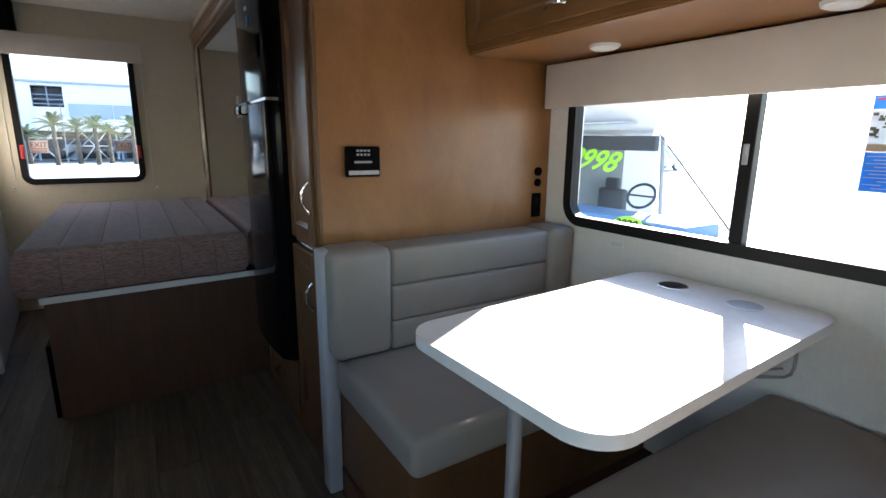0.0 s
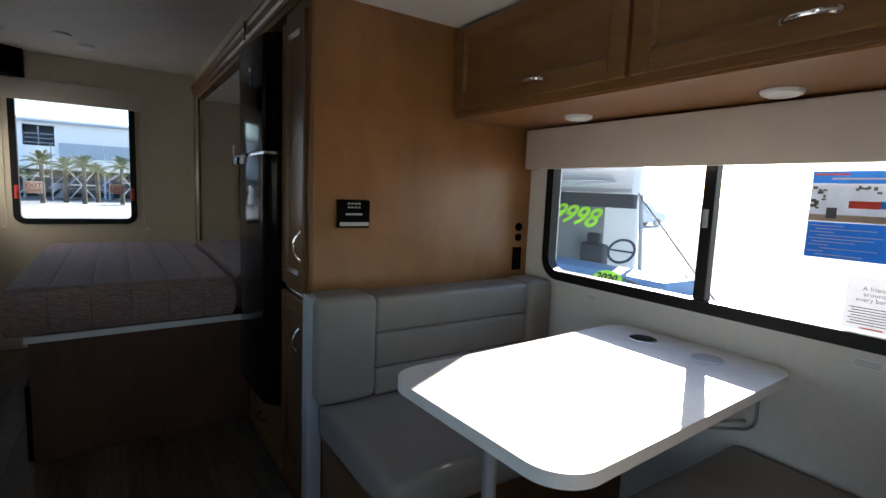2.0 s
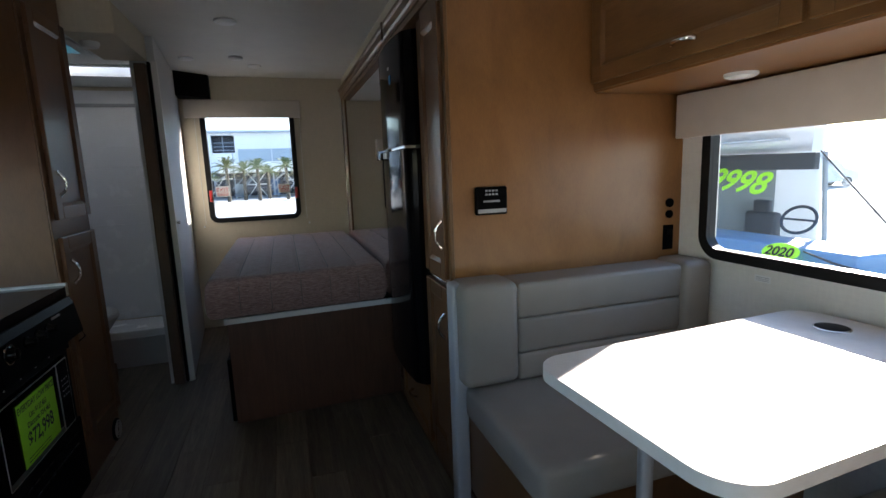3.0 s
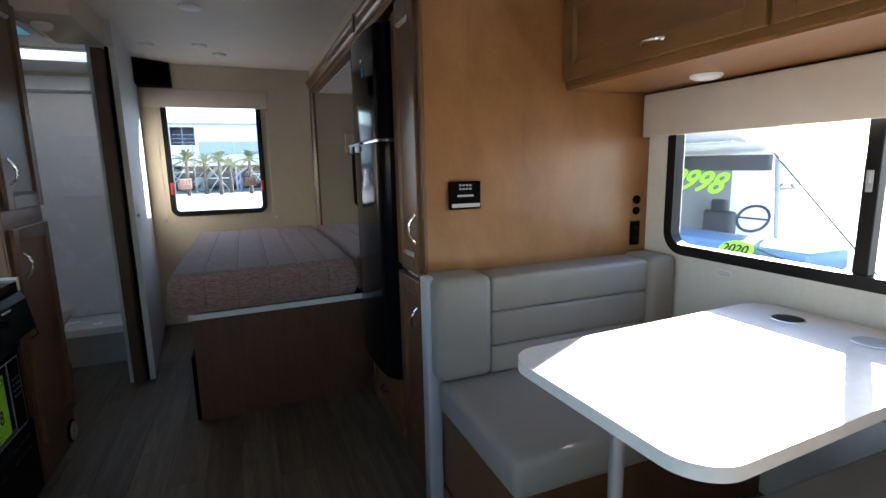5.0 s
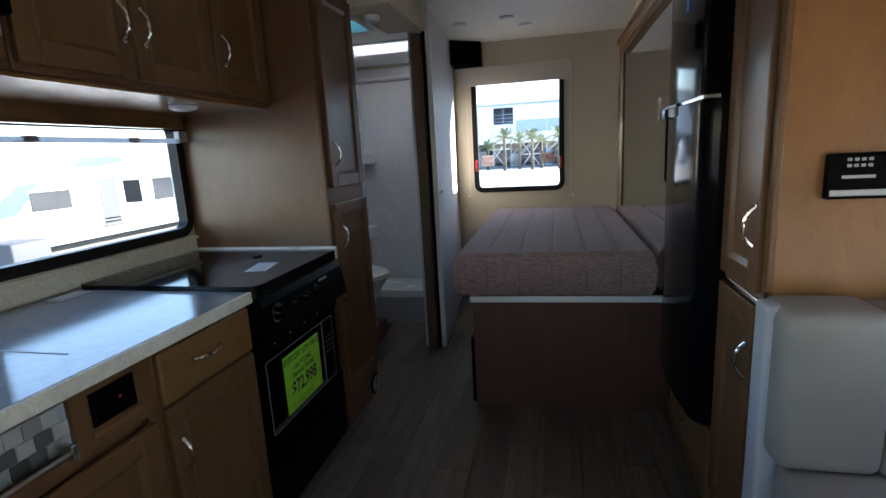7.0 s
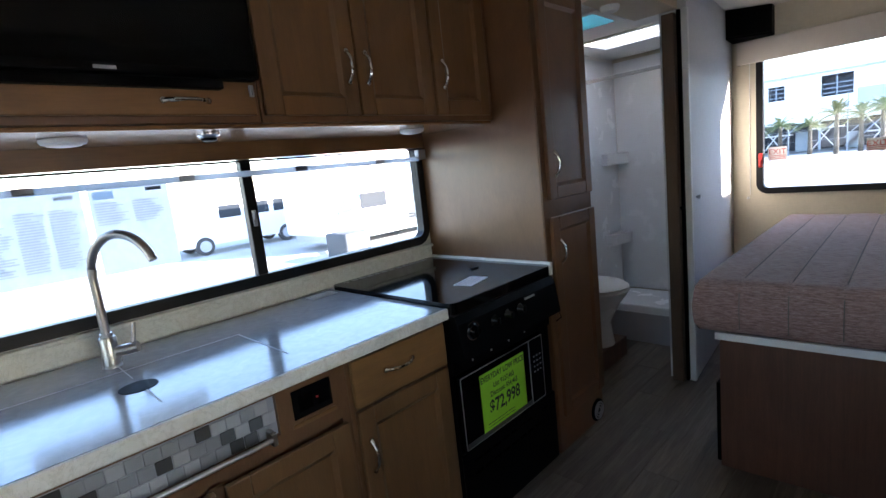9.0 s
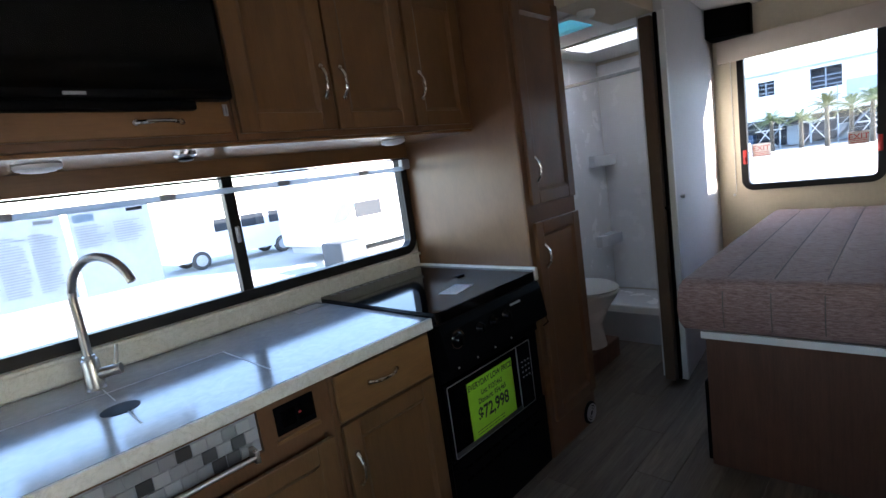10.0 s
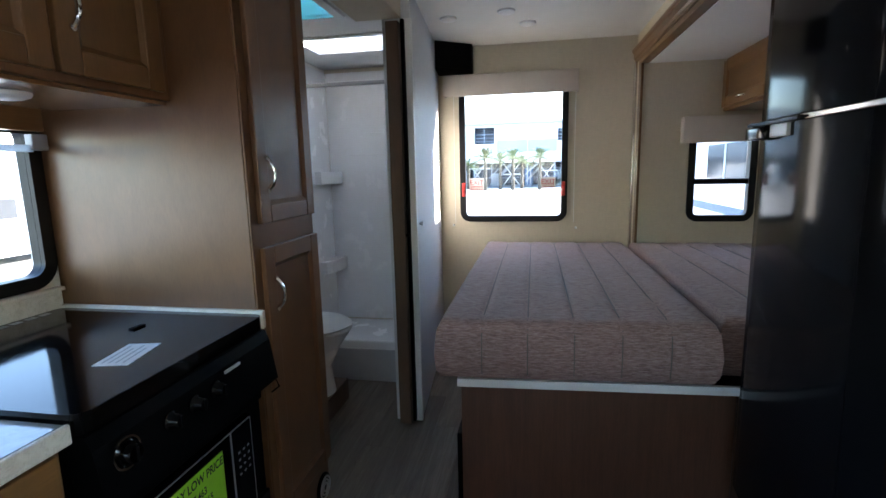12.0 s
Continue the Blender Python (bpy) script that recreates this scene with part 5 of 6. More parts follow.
words("price_digits", "69998", 0.43, X["green"], rv, upright(5.855, 5.80, 1.07, "-x", 36.6, -5), "lime painted price digits", 0.003, 0.02)
bm = bmesh.new()
ov_ = [(4.70 + 0.20 * math.cos(k * math.tau / 24), 0.11 * math.sin(k * math.tau / 24)) for k in range(24)]
add_slab(bm, lambda u, v, d: (5.37 + v * 0.6 - 0.03 + d, u, 0.37 + v * 0.8), ov_, 0.0, 0.006)
part("year_sticker", bm, X["green"], rv, "lime oval year sticker")
words("year", "2020", 0.15, M["ink"], rv, upright(5.328, 4.70, 0.375, "-x", 36.6), "black painted year", 0.002, 0.015)
wheel(rv, 4.75, WY0 + 0.12, GZ + 0.38, 0.38, "y")
wheel(rv, 4.75, WY1 - 0.12, GZ + 0.38, 0.38, "y")
wheel(rv, 11.17, 8.84, GZ + 0.38, 0.38, "y")
wheel(rv, 10.1, 10.3, GZ + 0.38, 0.38, "y")
rv.matrix_basis = Matrix.Translation((7.5, 5.20, GZ))

# second motorhome behind the slide-out
rb = thing("motorhome", (4.4, 9.5, GZ), "tall white motorhome parked close behind, seen from its side", "motorhome")
box("body", 3.12, 5.6, 6.42, 13.0, GZ + 0.45, 2.68, X["white"], rb, bev=0.08, seg=3)
for y0, y1, z0, z1 in ((8.9, 10.4, 1.10, 1.62), (11.2, 12.4, 0.95, 1.62)):
    wn = box("window", 3.085, 3.118, y0, y1, z0, z1, X["dark"], rb, bev=0.02)
    box("frame_bar", 3.078, 3.086, (y0 + y1) / 2 - 0.03, (y0 + y1) / 2 + 0.03, z0, z1, X["grey"], wn, bev=0)
box("stripe", 3.108, 3.119, 6.6, 12.9, 0.60, 0.72, X["blue"], rb, bev=0)
for yy in (7.6, 11.6):
    wheel(rb, 3.30, yy, GZ + 0.38, 0.38, "x")
    wheel(rb, 5.40, yy, GZ + 0.38, 0.38, "x")

# travel trailer beyond the kitchen window
tr = thing("travel_trailer", (-13.8, 16, GZ), "white travel trailer with an open door and a blue graphic", "trailer")
TXF = -12.5
box("body", TXF - 2.4, TXF, 11.4, 21.5, GZ + 0.5, 2.35, X["white"], tr, bev=0.15, seg=4)
box("skirt", TXF - 2.3, TXF - 0.05, 11.7, 21.2, GZ + 0.25, GZ + 0.5, X["grey"], tr, bev=0)
for y0, y1, z0, z1 in ((16.9, 17.85, 0.25, 0.98), (17.9, 18.7, 0.25, 0.98), (12.9, 14.0, 0.35, 0.85), (19.3, 20.4, 0.3, 0.95)):
    w_ = box("window", TXF - 0.01, TXF + 0.02, y0, y1, z0, z1, X["dark"], tr, bev=0.008)
    box("frame_bar", TXF + 0.021, TXF + 0.03, y0 - 0.03, y1 + 0.03, z1, z1 + 0.04, X["grey"], w_, bev=0)
dr = part("entry_door", quad((TXF + 0.03, 15.55, GZ + 0.5), (TXF + 0.62, 15.95, GZ + 0.5), (TXF + 0.62, 15.95, 1.12), (TXF + 0.03, 15.55, 1.12)), X["white"], tr, "open white entry door")
part("door_glass", quad((TXF + 0.15, 15.62, 0.30), (TXF + 0.52, 15.87, 0.30), (TXF + 0.52, 15.87, 0.98), (TXF + 0.15, 15.62, 0.98)), X["dark"], dr)
# flat dark plate on the solid body paints the doorway's shaded inside
box("doorway", TXF - 0.01, TXF + 0.012, 14.9, 15.5, GZ + 0.5, 1.1, X["seat"], tr, bev=0)
for z in (-0.12, -0.22):
    box("stripe", TXF - 0.005, TXF + 0.012, 11.7, 21.3, z, z + 0.035, X["grey"], tr, bev=0)
bm = add_slab(bmesh.new(), lambda u, v, d: (TXF + d, u, v), [(11.9, 0.25), (12.5, 0.32), (12.95, 0.75), (13.2, 1.15), (12.7, 1.05), (12.2, 0.70)], 0.0, 0.015)
part("graphic", bm, X["blue"], tr, "blue swoosh graphic")
bm = add_slab(bmesh.new(), lambda u, v, d: (TXF + d, u, v), [(14.2, 1.45), (15.0, 1.42), (16.1, 1.58), (15.6, 1.75), (14.6, 1.72)], 0.0, 0.015)
part("graphic", bm, X["blue"], tr, "blue swoosh graphic")
for yy in (19.4, 20.3):
    wheel(tr, TXF - 0.12, yy, GZ + 0.34, 0.34, "x")
tr.matrix_basis = Matrix.Translation((-13.8, 14.15, GZ))
hb = thing("hitch_box", (-10.3, 10.6, GZ), "dark grey hitch cover box on the yard", "box")
box("box", -10.8, -9.8, 10.15, 11.0, GZ, GZ + 0.75, X["seat"], hb, bev=0.05, seg=3)
tube("hitch_bar", [(-10.3, 10.6, GZ + 0.35), (-12.4, 12.0, GZ + 0.5)], 0.06, X["tyre"], hb)

hb.matrix_basis = Matrix.Translation((-11.0, 9.4, GZ))


def van(x, y, ln, m, label, turn=0.0):
    v = thing("parked_van", (0, 0, 0), label, "van", "vehicles in the yard")
    bm = bmesh.new()
    sec = [(0, 0.35), (ln, 0.35), (ln, 1.35), (ln * 0.93, 1.95), (ln * 0.33, 1.98), (ln * 0.22, 1.30), (0.05, 1.05)]
    a = [bm.verts.new((-0.9, p, z)) for p, z in sec]
    b = [bm.verts.new((0.9, p, z)) for p, z in sec]
    bm.faces.new(a); bm.faces.new(b[::-1])
    for k in range(len(sec)):
        bm.faces.new((a[k], a[(k + 1) % len(sec)], b[(k + 1) % len(sec)], b[k]))
    part("body", bevel_all(bm, 0.08, 3), m, v, smooth=True)
    for p0, p1 in ((0.30, 0.46), (0.50, 0.68), (0.72, 0.90)):
        box("window", 0.895, 0.915, ln * p0, ln * p1, 1.28, 1.75, X["dark"], v, bev=0.008)
    part("windscreen", quad((-0.8, 0.24 * ln, 1.36), (0.8, 0.24 * ln, 1.36), (0.75, 0.325 * ln, 1.90), (-0.75, 0.325 * ln, 1.90)), X["dark"], v)
    for p in (0.17, 0.8):
        wheel(v, 0.82, ln * p, 0.34, 0.34, "x")
        wheel(v, -0.82, ln * p, 0.34, 0.34, "x")
    v.matrix_basis = pose(x, y, GZ, 0, 0, turn)
    return v


van(-19.0, 7.1, 5.2, X["white"], "white van with tinted windows parked in the yard")
van(-33.0, 27.0, 4.8, X["white"], "white van parked far across the yard", 20)
van(-34.0, 19.0, 4.8, X["blue"], "blue van parked far across the yard", 12)
van(-36.0, 34.0, 4.8, X["grey"], "grey van parked far across the yard", 30)
van(40.0, 26.0, 4.8, X["white"], "white van parked beyond the motorhome", 70)
van(44.0, 31.5, 4.8, X["grey"], "grey van parked beyond the motorhome", 70)

# building behind the yard
bd = thing("white_building", (-2, 66, GZ), "white multi-storey building with open balconies and outside stairs", "building")
fb_ = face_map("-y", 62.0)
OPN = [(-5.3, -2.9, 4.0, 5.95), (-9.6, -8.2, 4.2, 5.6), (-22, -19, 4.0, 5.6), (4.5, 7.0, 4.2, 5.6), (12, 14.5, 4.2, 5.6)]
us = sorted({-40.0, 40.0, *(o[0] for o in OPN), *(o[1] for o in OPN)})
vs_ = sorted({1.7, 6.36, *(o[2] for o in OPN), *(o[3] for o in OPN)})
bm = bmesh.new()
for i in range(len(us) - 1):
    for j in range(len(vs_) - 1):
        cu, cv = (us[i] + us[i + 1]) / 2, (vs_[j] + vs_[j + 1]) / 2
        if not any(o[0] < cu < o[1] and o[2] < cv < o[3] for o in OPN):
            fbox(bm, fb_, us[i], us[i + 1], vs_[j], vs_[j + 1], -0.4, 0)
part("wall", bm, X["facade"], bd)
box("back_wall", -40, 40, 66, 66.4, GZ, 6.36, X["steel"], bd, bev=0)
box("roof", -40.3, 40.3, 61.6, 66.5, 6.36, 6.56, X["facade"], bd, bev=0)
box("upper_floor", -40, 40, 62.4, 66, 1.7, 1.95, X["facade"], bd, bev=0)
for o in OPN:
    # near-black sheet behind each opening paints the balcony's shade
    w_ = box("balcony", o[0], o[1], 63.4, 63.5, o[2], o[3], X["shade"], bd, "recessed balcony with its shade painted dark", bev=0)
    for k in range(3):
        box("rail", o[0], o[1], 61.9, 61.96, o[2] + 0.25 + 0.42 * k, o[2] + 0.31 + 0.42 * k, X["steel"], w_, bev=0)
    box("post", (o[0] + o[1]) / 2 - 0.04, (o[0] + o[1]) / 2 + 0.04, 61.9, 61.98, o[2], o[3], X["steel"], w_, bev=0)
    box("parapet", o[0], o[1], 61.85, 61.95, o[2] - 0.9, o[2] - 0.02, X["facade"], w_, bev=0)
box("canopy", -14, 16, 56.5, 61.99, 1.75, 2.0, X["facade"], bd, bev=0)
for k in range(11):
    x = -13.5 + 2.9 * k
    box("post", x, x + 0.16, 56.7, 56.86, GZ, 1.75, X["steel"], bd, bev=0)
    tube("brace", [(x + 0.08, 56.8, 0.2 + 0.5 * (k % 2)), (x + 1.5, 56.8, 1.7)], 0.05, X["steel"], bd, n=6)
for s in range(3):
    x0 = -3.2 + 3.6 * s
    for k in range(2):
        part("stair_stringer", quad((x0, 57.5 + 1.2 * k, GZ + 0.1), (x0 + 0.3, 57.5 + 1.2 * k, GZ + 0.1), (x0 + 2.6, 57.5 + 1.2 * k, 1.6), (x0 + 2.3, 57.5 + 1.2 * k, 1.6)), X["steel"], bd)
    tube("stair_rail", [(x0 + 0.1, 57.4, GZ + 0.9), (x0 + 2.5, 57.4, 2.4)], 0.04, X["steel"], bd, n=6)
for k in range(8):
    x = -13 + 3.8 * k
    box("landing", x, x + 2.2, 58.0, 59.2, 0.35 + 0.35 * (k % 3), 0.47 + 0.35 * (k % 3), X["facade"], bd, bev=0)
    box("side_hut", x + 2.3, x + 3.3, 59.5, 61, GZ, 0.5 + 0.4 * (k % 2), X["blue"] if k % 3 == 0 else X["steel"], bd, bev=0)
    tube("lattice", [(x, 57.2, GZ), (x + 1.9, 57.2, 1.7)], 0.045, X["facade"], bd, n=6)
    tube("lattice", [(x + 1.9, 57.2, GZ), (x, 57.2, 1.7)], 0.045, X["facade"], bd, n=6)
clad = paint("pale blue-grey cladding", (0.34, 0.40, 0.46), 0.6, 0.06, 0.3)
for x0, x1 in ((-2.6, 1.0), (1.06, 4.4), (7.1, 11.9)):
    box("cladding_panel", x0, x1, 61.93, 61.995, 2.97, 4.39, clad, bd, "pale blue-grey cladding panel", bev=0)
for k in range(5):
    box("parapet_cap", -40 + 16 * k, -24.1 + 16 * k, 61.55, 61.98, 6.20, 6.355, X["steel"], bd, bev=0)
# near-black wall colour stands in for the shade below the canopy
box("undercroft", -15, 17, 61.5, 61.7, GZ, 1.7, X["shade"], bd, "wall under the canopy with its shade painted dark", bev=0)
bd.matrix_basis = Matrix.Translation((-3.4, 66, GZ + 0.13))
fn = thing("yard_fence", (-1, 54, GZ), "thin grey wire fence with tall posts before the building", "fence")
for k in range(9):
    x = -16 + 4 * k
    box("post", x, x + 0.08, 54, 54.08, GZ, 3.9 if k % 2 else 1.4, X["steel"], fn, bev=0)
for z in (GZ + 0.3, GZ + 1.1, GZ + 2.0):
    box("wire", -16, 16, 54.02, 54.05, z, z + 0.03, X["steel"], fn, bev=0)


def palm(x, y, h, seed, m, spread=1.7):
    """A date palm: ringed trunk and arching fronds with hanging leaflets."""
    rg = random.Random(seed)
    p = thing("palm_tree", (x, y, GZ), "short palm tree with arching feather fronds", "tree", "palms before the building")
    bm = bmesh.new()
    prof = []
    for k in range(13):
        r = 0.17 - 0.05 * k / 12 + (0.02 if k % 2 else 0)
        prof.append((r, h * k / 12))
    add_lathe(bm, (x, y, GZ), prof, 12)
    part("trunk", bm, X["trunk"], p, smooth=True)
    bm = bmesh.new()
    top = Vector((x, y, GZ + h))
    for k in range(34):
        az, up, ln = k * 2.399 + rg.uniform(-0.2, 0.2), rg.uniform(-0.15, 1.4), spread * rg.uniform(0.8, 1.1)
        dv = Vector((math.cos(az) * math.cos(up), math.sin(az) * math.cos(up), math.sin(up)))
        side = Vector((-math.sin(az), math.cos(az), 0))
        pts = [top + dv * ln * s + Vector((0, 0, -0.42 * ln * s * s)) for s in (0, 0.2, 0.4, 0.6, 0.8, 1.0)]
        add_tube(bm, pts, [0.035, 0.03, 0.025, 0.02, 0.014, 0.006], 4)
        for q in range(1, 15):
            s = q / 15 * 5
            i = min(int(s), 4)
            c = pts[i].lerp(pts[i + 1], s - i)
            w = 0.30 * (1 - abs(q / 15 - 0.4)) * spread / 1.7
            for sg in (-1, 1):
                t = c + side * sg * w + dv * 0.22 + Vector((0, 0, -0.16))
                bm.faces.new([bm.verts.new(v) for v in (c, c + dv * 0.05, t)])
    part("crown", bm, m, p)
    return p


palm(-4.25, 50, 3.1, 1, X["dryfrond"], 1.75)
palm(-2.95, 52, 2.9, 2, X["frond"], 1.4)
palm(-1.6, 50, 3.0, 3, X["frond"], 1.7)
palm(-0.8, 53, 2.7, 4, X["frond"], 1.2)
palm(0.95, 50, 3.1, 5, X["frond"], 1.6)
palm(-8.2, 52, 2.6, 6, X["frond"], 1.5)
palm(-6.3, 53, 2.4, 7, X["frond"], 1.3)
palm(6.5, 51, 3.0, 8, X["frond"], 1.6)
van(-8.9, 46.0, 4.6, X["white"], "white van parked before the building", 75)


# ---- papers, stickers and signs ----
def paper_mat(name, col, through=0.78):
    """Thin printed paper: diffuse, letting some light through."""
    m, n, l, b = mat(name, 0.7)
    c = obj_coord(n)
    base = ramp(n, l, noise_node(n, l, c, 40), (0.3, tuple(v * 0.94 for v in col)), (0.7, col))
    tr, mx = n.new("ShaderNodeBsdfTranslucent"), n.new("ShaderNodeMixShader")
    mx.inputs[0].default_value = through
    l.new(base, b.inputs["Base Color"])
    l.new(base, tr.inputs["Color"])
    l.new(b.outputs[0], mx.inputs[1])
    l.new(tr.outputs[0], mx.inputs[2])
    l.new(mx.outputs[0], n["Material Output"].inputs[0])
    return m


P = dict(white=paper_mat("thin white paper", (0.78, 0.79, 0.81)), blue=paper_mat("blue printed paper", (0.36, 0.62, 0.85)), sky=paper_mat("pale blue print", (0.68, 0.78, 0.86)),
         tree=paper_mat("grey green print", (0.58, 0.60, 0.53)), tan=paper_mat("tan print", (0.72, 0.64, 0.52)), grey=paper_mat("grey print", (0.25, 0.26, 0.28)), faint=paper_mat("faint print", (0.66, 0.66, 0.67)), red=paper_mat("red print", (0.74, 0.18, 0.15)))
CARD = dict(white=paper_mat("coated white poster paper", (0.72, 0.73, 0.76), 0.48), blue=paper_mat("strong blue print", (0.07, 0.40, 0.82), 0.62), sky=paper_mat("hazy sky print", (0.74, 0.79, 0.84), 0.68),
            tree=paper_mat("dark foliage print", (0.14, 0.15, 0.12), 0.36), tan=paper_mat("sandy print", (0.56, 0.48, 0.38), 0.5), grey=paper_mat("dark grey print", (0.12, 0.13, 0.15), 0.34), red=paper_mat("vivid red print", (0.70, 0.09, 0.07), 0.36))


def flat(name, f, u0, u1, v0, v1, d, m, parent, label="", t=0.0004):
    bm = bmesh.new()
    fbox(bm, f, u0, u1, v0, v1, d, d + t)
    return part(name, bm, m, parent, label)


# notices on the dinette window
fw = face_map("-x", DX + 0.0215)
rg = random.Random(11)
po = thing("window_poster", (2.17, 1.29, 1.17), "blue and white sales poster taped to the dinette window", "poster")
sheet = flat("sheet", fw, 1.183, 1.398, 1.170, 1.419, 0.0, CARD["white"], po)
flat("header_band", fw, 1.185, 1.396, 1.383, 1.417, 0.0006, CARD["blue"], sheet)
flat("picture_sky", fw, 1.185, 1.396, 1.275, 1.3815, 0.0006, CARD["sky"], sheet)
flat("picture_ground", fw, 1.185, 1.396, 1.277, 1.295, 0.0011, CARD["tan"], sheet)
for u0, u1, v0, v1 in ((1.355, 1.394, 1.335, 1.378), (1.37, 1.394, 1.305, 1.34), (1.19, 1.26, 1.352, 1.378), (1.187, 1.215, 1.322, 1.35), (1.26, 1.30, 1.362, 1.378)):
    for k in range(7):
        a, b = rg.uniform(u0, u1 - 0.012), rg.uniform(v0, v1 - 0.01)
        flat("picture_tree", fw, a, a + rg.uniform(0.006, 0.014), b, b + rg.uniform(0.004, 0.010), 0.0016 + 0.0002 * k, CARD["tree"], sheet)
flat("picture_vehicle", fw, 1.33, 1.355, 1.285, 1.315, 0.0016, CARD["grey"], sheet)
flat("picture_sign", fw, 1.235, 1.305, 1.315, 1.335, 0.0016, CARD["red"], sheet)
flat("picture_sign", fw, 1.222, 1.236, 1.316, 1.336, 0.0016, CARD["blue"], sheet)
flat("text_field", fw, 1.185, 1.396, 1.172, 1.2735, 0.0006, CARD["blue"], sheet)
for k, (a, b) in enumerate(((1.31, 1.39), (1.235, 1.375), (1.33, 1.39), (1.22, 1.37), (1.24, 1.39), (1.28, 1.38), (1.34, 1.39), (1.23, 1.36), (1.35, 1.39), (1.26, 1.37))):
    flat("text_bar", fw, a, b, 1.262 - 0.0092 * k, 1.2648 - 0.0092 * k, 0.0011, CARD["white"], sheet)
for k, (a, b) in enumerate(((1.31, 1.39), (1.21, 1.35))):
    flat("header_bar", fw, a, b, 1.406 - 0.012 * k, 1.411 - 0.012 * k, 0.0011, (CARD["red"], CARD["white"])[k % 2], sheet)
nt = thing("window_notice", (2.17, 1.22, 0.98), "white printed notice taped to the dinette window", "notice")
ns = flat("sheet", fw, 1.157, 1.284, 0.985, 1.131, 0.0, CARD["white"], nt)
for k, tx in enumerate(("A friend", "around", "every bend.")):
    words("slogan", tx, 0.017, CARD["grey"], ns, upright(DX + 0.0209, 1.221, 1.099 - 0.015 * k, "-x"), "grey printed slogan")
for k in range(7):
    flat("text_bar", fw, 1.168 + 0.004 * (k % 3), 1.274 - 0.006 * (k % 2), 1.045 - 0.0075 * k, 1.0475 - 0.0075 * k, 0.0006, CARD["grey"], ns)
flat("red_bar", fw, 1.195, 1.245, 0.989, 0.993, 0.0006, CARD["red"], ns)
# a second poster further along, partly hidden by the frame
p2 = thing("window_poster", (2.17, 1.118, 1.36), "pale printed poster strip at the window edge", "poster")
s2 = flat("sheet", fw, 1.068, 1.168, 1.36, 1.455, 0.0, CARD["white"], p2)
flat("picture_ground", fw, 1.070, 1.166, 1.372, 1.392, 0.0006, CARD["grey"], s2)
for k in range(8):
    a = 1.073 + 0.0105 * k
    flat("picture_tree", fw, a, a + 0.008, 1.395 + 0.008 * (k % 3), 1.415 + 0.008 * (k % 2), 0.0006, CARD["tree"], s2)
# specification sheets on the kitchen window
fkw = face_map("+x", KX - 0.0215)
for y0, y1, z0, z1, cols in ((1.50, 1.768, 1.155, 1.432, 3), (1.786, 2.022, 1.147, 1.438, 2)):
    sp_ = thing("window_sheet", (KX, (y0 + y1) / 2, z0), "large white specification sheet taped to the kitchen window", "notice", "sheets on the kitchen window")
    sh_ = flat("sheet", fkw, y0, y1, z0, z1, 0.0, P["white"], sp_)
    flat("header_bar", fkw, y0 + 0.012, y0 + 0.07, z1 - 0.045, z1 - 0.020, 0.0006, P["sky"], sh_)
    flat("header_bar", fkw, y1 - 0.07, y1 - 0.02, z1 - 0.028, z1 - 0.016, 0.0006, P["faint"] if cols == 3 else P["grey"], sh_)
    w = (y1 - y0 - 0.02) / cols
    for c in range(cols):
        for k in range(22 if cols == 3 else 9):
            ln = w * rg.uniform(0.45, 0.9)
            flat("text_bar", fkw, y0 + 0.012 + c * w, y0 + 0.012 + c * w + ln, z1 - 0.060 - 0.0085 * k, z1 - 0.0565 - 0.0085 * k, 0.0006, P["faint"], sh_)
# exit stickers and red release latches on the rear window
frw = face_map("-y", RY + 0.0215)
for x0, x1, z0, z1 in ((-0.088, 0.024, 1.176, 1.268), (0.440, 0.542, 1.190, 1.268)):
    ex = thing("exit_sticker", ((x0 + x1) / 2, RY, z0), "white sticker with red letters on the rear window", "sticker", "exit stickers")
    es = flat("sheet", frw, x0, x1, z0, z1, 0.0, M["paper"], ex)
    words("letters", "EXIT", 0.050, M["red_ink"], es, upright((x0 + x1) / 2, RY + 0.0208, z1 - 0.034, "-y"), "red letters")
    for k in range(3):
        flat("text_bar", frw, x0 + 0.01, x1 - 0.01, z0 + 0.008 + 0.011 * k, z0 + 0.012 + 0.011 * k, 0.0006, M["red_ink"], es)
for xx in (-0.137, 0.582):
    la = thing("release_latch", (xx, RY, 1.14), "red emergency release latch on the window frame", "latch", "window release latches")
    bm = bmesh.new()
    add_box(bm, xx, xx + 0.026, RY - 0.024, RY - 0.0142, 1.135, 1.235, 0.005, 3)
    add_box(bm, xx + 0.006, xx + 0.020, RY - 0.040, RY - 0.024, 1.15, 1.19, 0.005, 3)
    part("lever", bm, M["red"], la, smooth=True)
# price card on the oven door
pc = thing("price_card", (KF, 2.85, 0.375), "lime green price card on the oven door", "sign")
fpc = face_map("+x", KF + 0.0325)
card = flat("card", fpc, 2.703, 2.981, 0.381, 0.609, 0.0, M["green_paper"], pc, t=0.0012)
for tx, sz, z in (("EVERYDAY LOW PRICE", 0.0285, 0.585), ("List: $127,463", 0.025, 0.546), ("Discount: $54,465", 0.025, 0.515), ("$72,998", 0.064, 0.463)):
    o_ = words("lettering", tx, sz, M["ink"], card, upright(KF + 0.0341, 2.842, z, "+x"), "black lettering", 0.0, 0.022)
    o_.data.transform(Matrix.Translation((KF + 0.0341, 2.842, z)) @ Matrix.Diagonal((1, 0.93, 1.15, 1)) @ Matrix.Translation((-KF - 0.0341, -2.842, -z)))
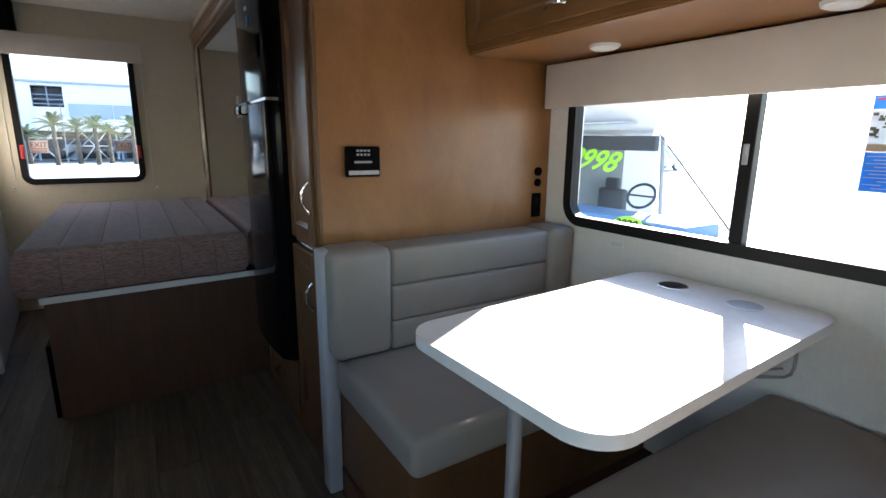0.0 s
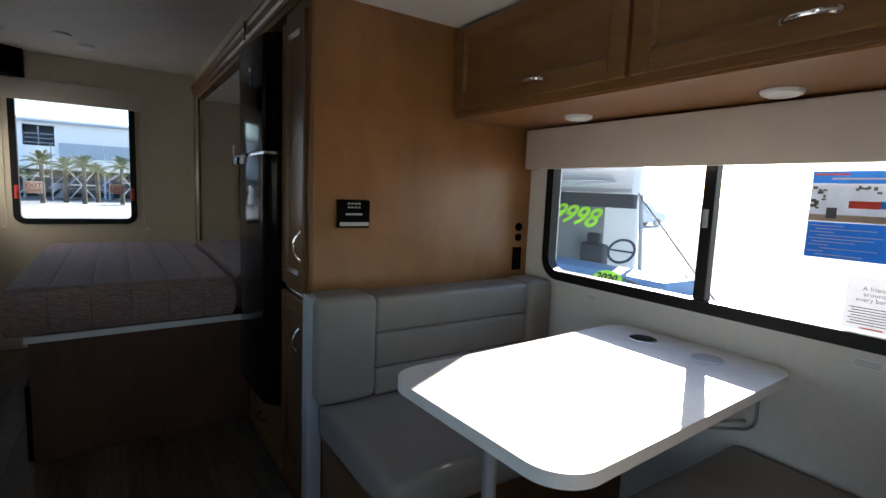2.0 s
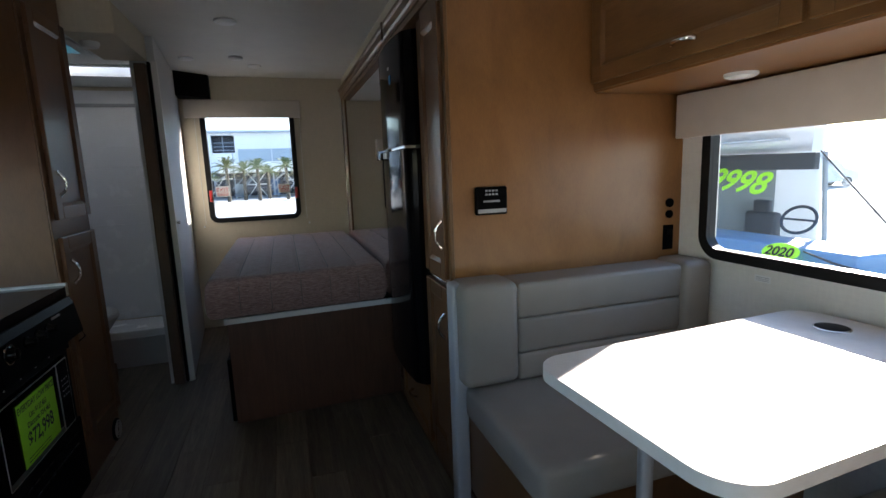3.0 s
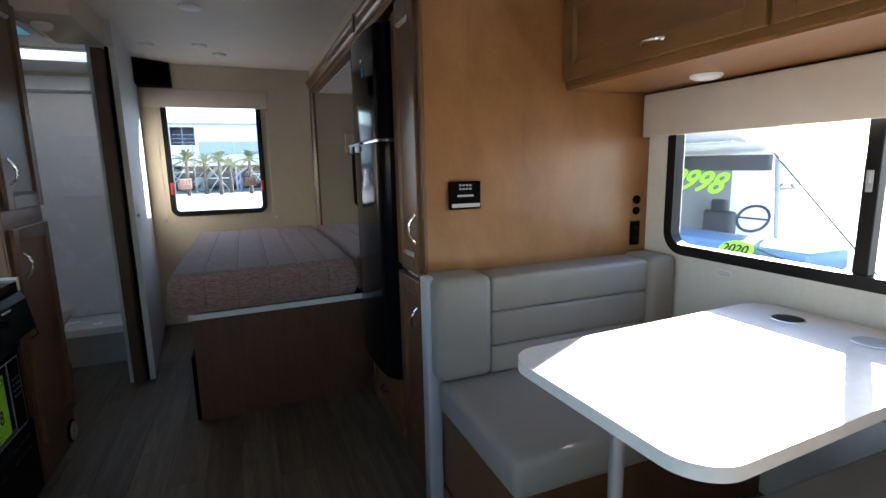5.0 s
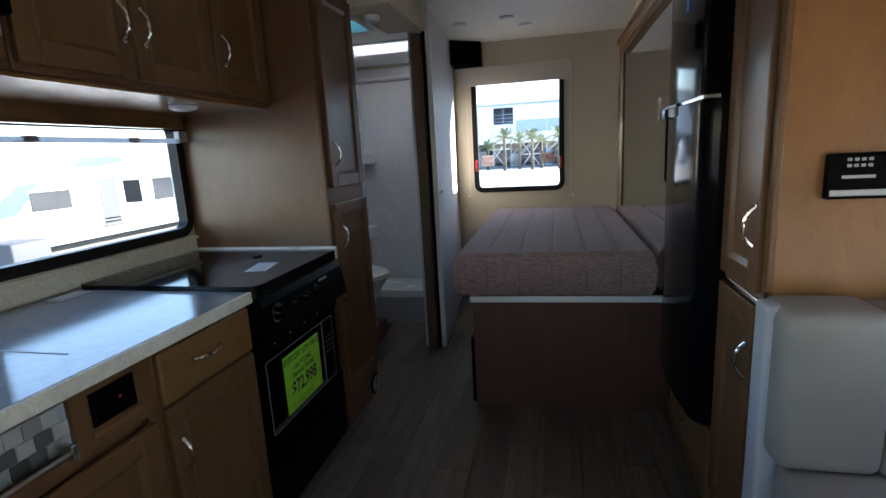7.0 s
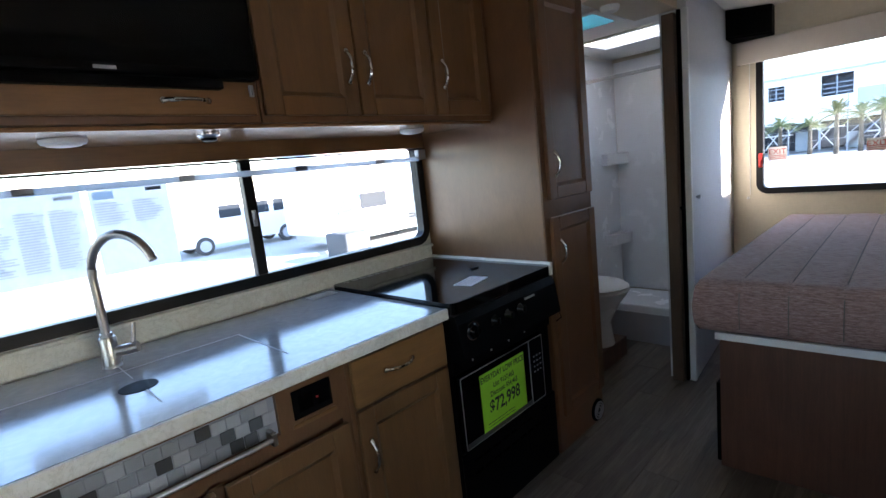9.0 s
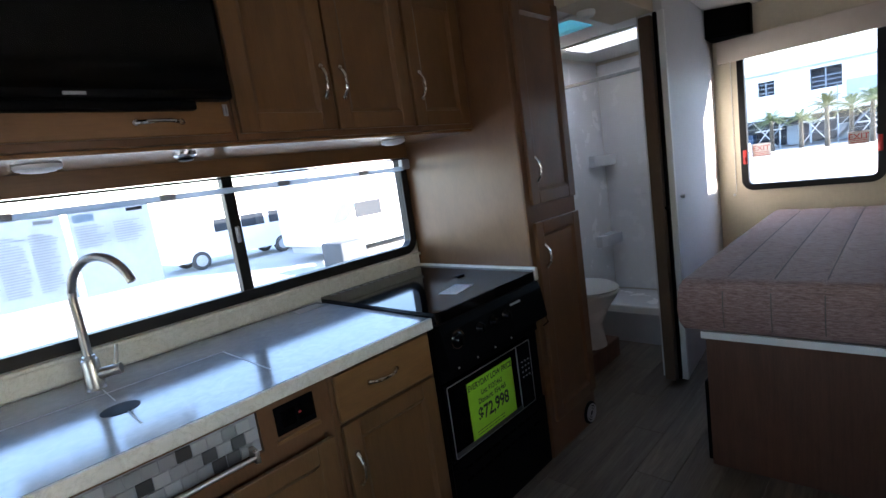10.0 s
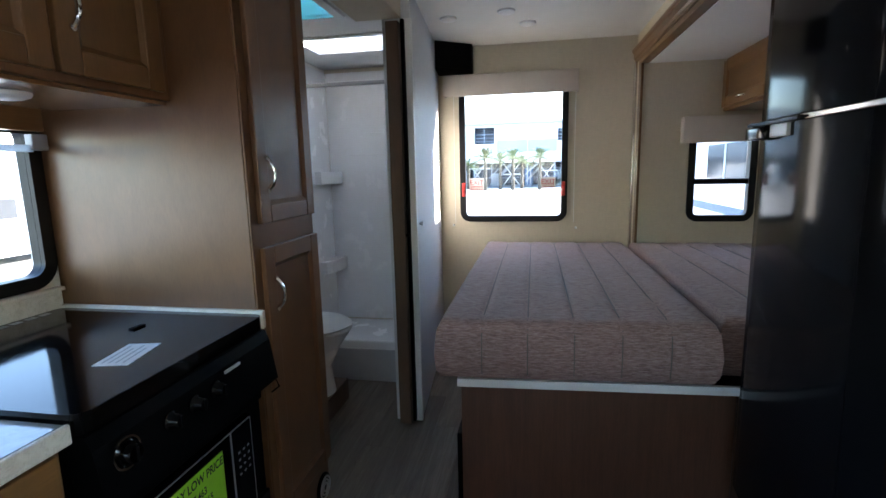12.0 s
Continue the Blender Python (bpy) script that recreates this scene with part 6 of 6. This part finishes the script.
for k in range(2):
    flat("text_bar", fpc, 2.73, 2.90, 0.392 + 0.012 * k, 0.394 + 0.012 * k, 0.0013, M["ink"], card)
# leaflet on the cooker, stickers under the window
lf = thing("leaflet", (-0.583, 2.878, 0.915), "small white leaflet lying on the cooker cover", "leaflet")
bm = bmesh.new()
add_box(bm, -0.041, 0.041, -0.072, 0.072, 0.9152, 0.9160)
bm.transform(pose(-0.583, 2.878, 0, 0, 0, 12))
ls = part("sheet", bm, M["paper"], lf)
for k in range(4):
    bm = add_box(bmesh.new(), -0.028 + 0.016 * k, -0.024 + 0.016 * k, -0.058, 0.058 - 0.02 * (k % 2), 0.9161, 0.9164)
    bm.transform(pose(-0.583, 2.878, 0, 0, 0, 12))
    part("text_bar", bm, M["trim_grey"], ls)
cl = thing("cover_clip", (-0.72, 3.06, 0.915), "small black clip on the cooker cover", "clip")
box("clip", -0.735, -0.715, 3.04, 3.085, 0.9152, 0.920, M["black"], cl, bev=0.004)
fdw = face_map("-x", DX)
for y0, y1, z in ((2.10, 2.165, 0.882), (1.175, 1.245, 0.888)):
    wl = thing("wall_sticker", (DX, y0, z), "tiny printed sticker below the dinette window", "sticker", "stickers below the window")
    q_ = flat("sheet", fdw, y0, y1, z, z + 0.026, 0.0006, M["paper"], wl)
    for k in range(3):
        flat("text_bar", fdw, y0 + 0.006, y1 - 0.006, z + 0.005 + 0.006 * k, z + 0.007 + 0.006 * k, 0.0011, M["trim_grey"], q_)
# hooks below the rear valance cords
for xx, zz in ((-0.205, 0.92), (0.69, 0.90)):
    hk = thing("cord_cleat", (xx, RY, zz), "tiny white cord cleat on the rear wall", "cleat", "cord cleats")
    lathe("cleat", (xx, RY - 0.0005, zz), [(0.010, 0), (0.010, -0.006), (0.005, -0.012)], M["white"], hk, axis="y", n=12)
for xx in (-0.19, 0.672):
    cd = thing("shade_cord", (xx, RY - 0.01, 0.93), "thin white shade cord hanging beside the rear window", "cord", "shade cords")
    tube("cord", [(xx, RY - 0.008, 1.86), (xx - 0.002, RY - 0.008, 1.4), (xx, RY - 0.008, 0.94)], 0.0022, M["white"], cd, n=6)
kn = thing("coat_hook", (-0.207, 4.42, 1.05), "small white coat hook on the bathroom wall", "hook")
lathe("knob", (-0.2072, 4.42, 1.06), [(0.008, 0), (0.008, 0.008), (0.013, 0.014), (0.011, 0.022)], M["white"], kn, axis="x", n=14)


# ---- floor planks ----
_pm = {}
def plank(x, y, w, ln):
    key = (round(w, 3), round(ln, 3))
    if key not in _pm:
        ob = part("plank", add_box(bmesh.new(), 0.0008, w - 0.0008, 0.0008, ln - 0.0008, -0.004, 0.0, 0.0012, 1), M["plank"], floor_base)
        _pm[key] = ob.data
    else:
        ob = new("plank", _pm[key])
        ob.parent = floor_base
    ob.matrix_basis = Matrix.Translation((x, y, 0))


PW, PL = 0.152, 0.914
for i in range(15):
    x = KX + PW * i
    w = min(PW, SX - x)
    y = -1.6 - PL * ((i * 0.37) % 1.0)
    while y < RY:
        a, b = max(y, -1.6), min(y + PL, RY)
        if b - a > 0.03 and w > 0.02:
            plank(x, a, w, b - a)
        y += PL

# mosaic tiles
TW, TH = 0.0355, 0.0335
tones = [plain("tile " + n, c, 0.3, m_, var=0.05) for n, c, m_ in (("steel", (0.42, 0.42, 0.42), 0.5), ("pale", (0.52, 0.52, 0.51), 0.2), ("dark", (0.06, 0.058, 0.055), 0.1), ("grey", (0.12, 0.12, 0.12), 0.2))]
_tile = [part("tile", add_box(bmesh.new(), 0.0, 0.005, 0.001, TW - 0.001, 0.001, TH - 0.001, 0.001, 1), t, strip) for t in tones]
rng = random.Random(4)
first = [True] * 4
for r in range(3):
    for c in range(17):
        off = 0.5 * TW * (r % 2)
        y = 1.402 + c * TW - off
        if y < 1.402 or y + TW > 1.955:
            continue
        k = rng.choice((0, 1, 1, 2, 0, 3, 1, 0))
        ob = _tile[k] if first[k] else new("tile", _tile[k].data)
        first[k] = False
        ob.parent = strip
        ob.matrix_parent_inverse = Matrix.Identity(4)
        ob.matrix_basis = Matrix.Translation((KF - 0.010, y, 0.742 + r * TH))
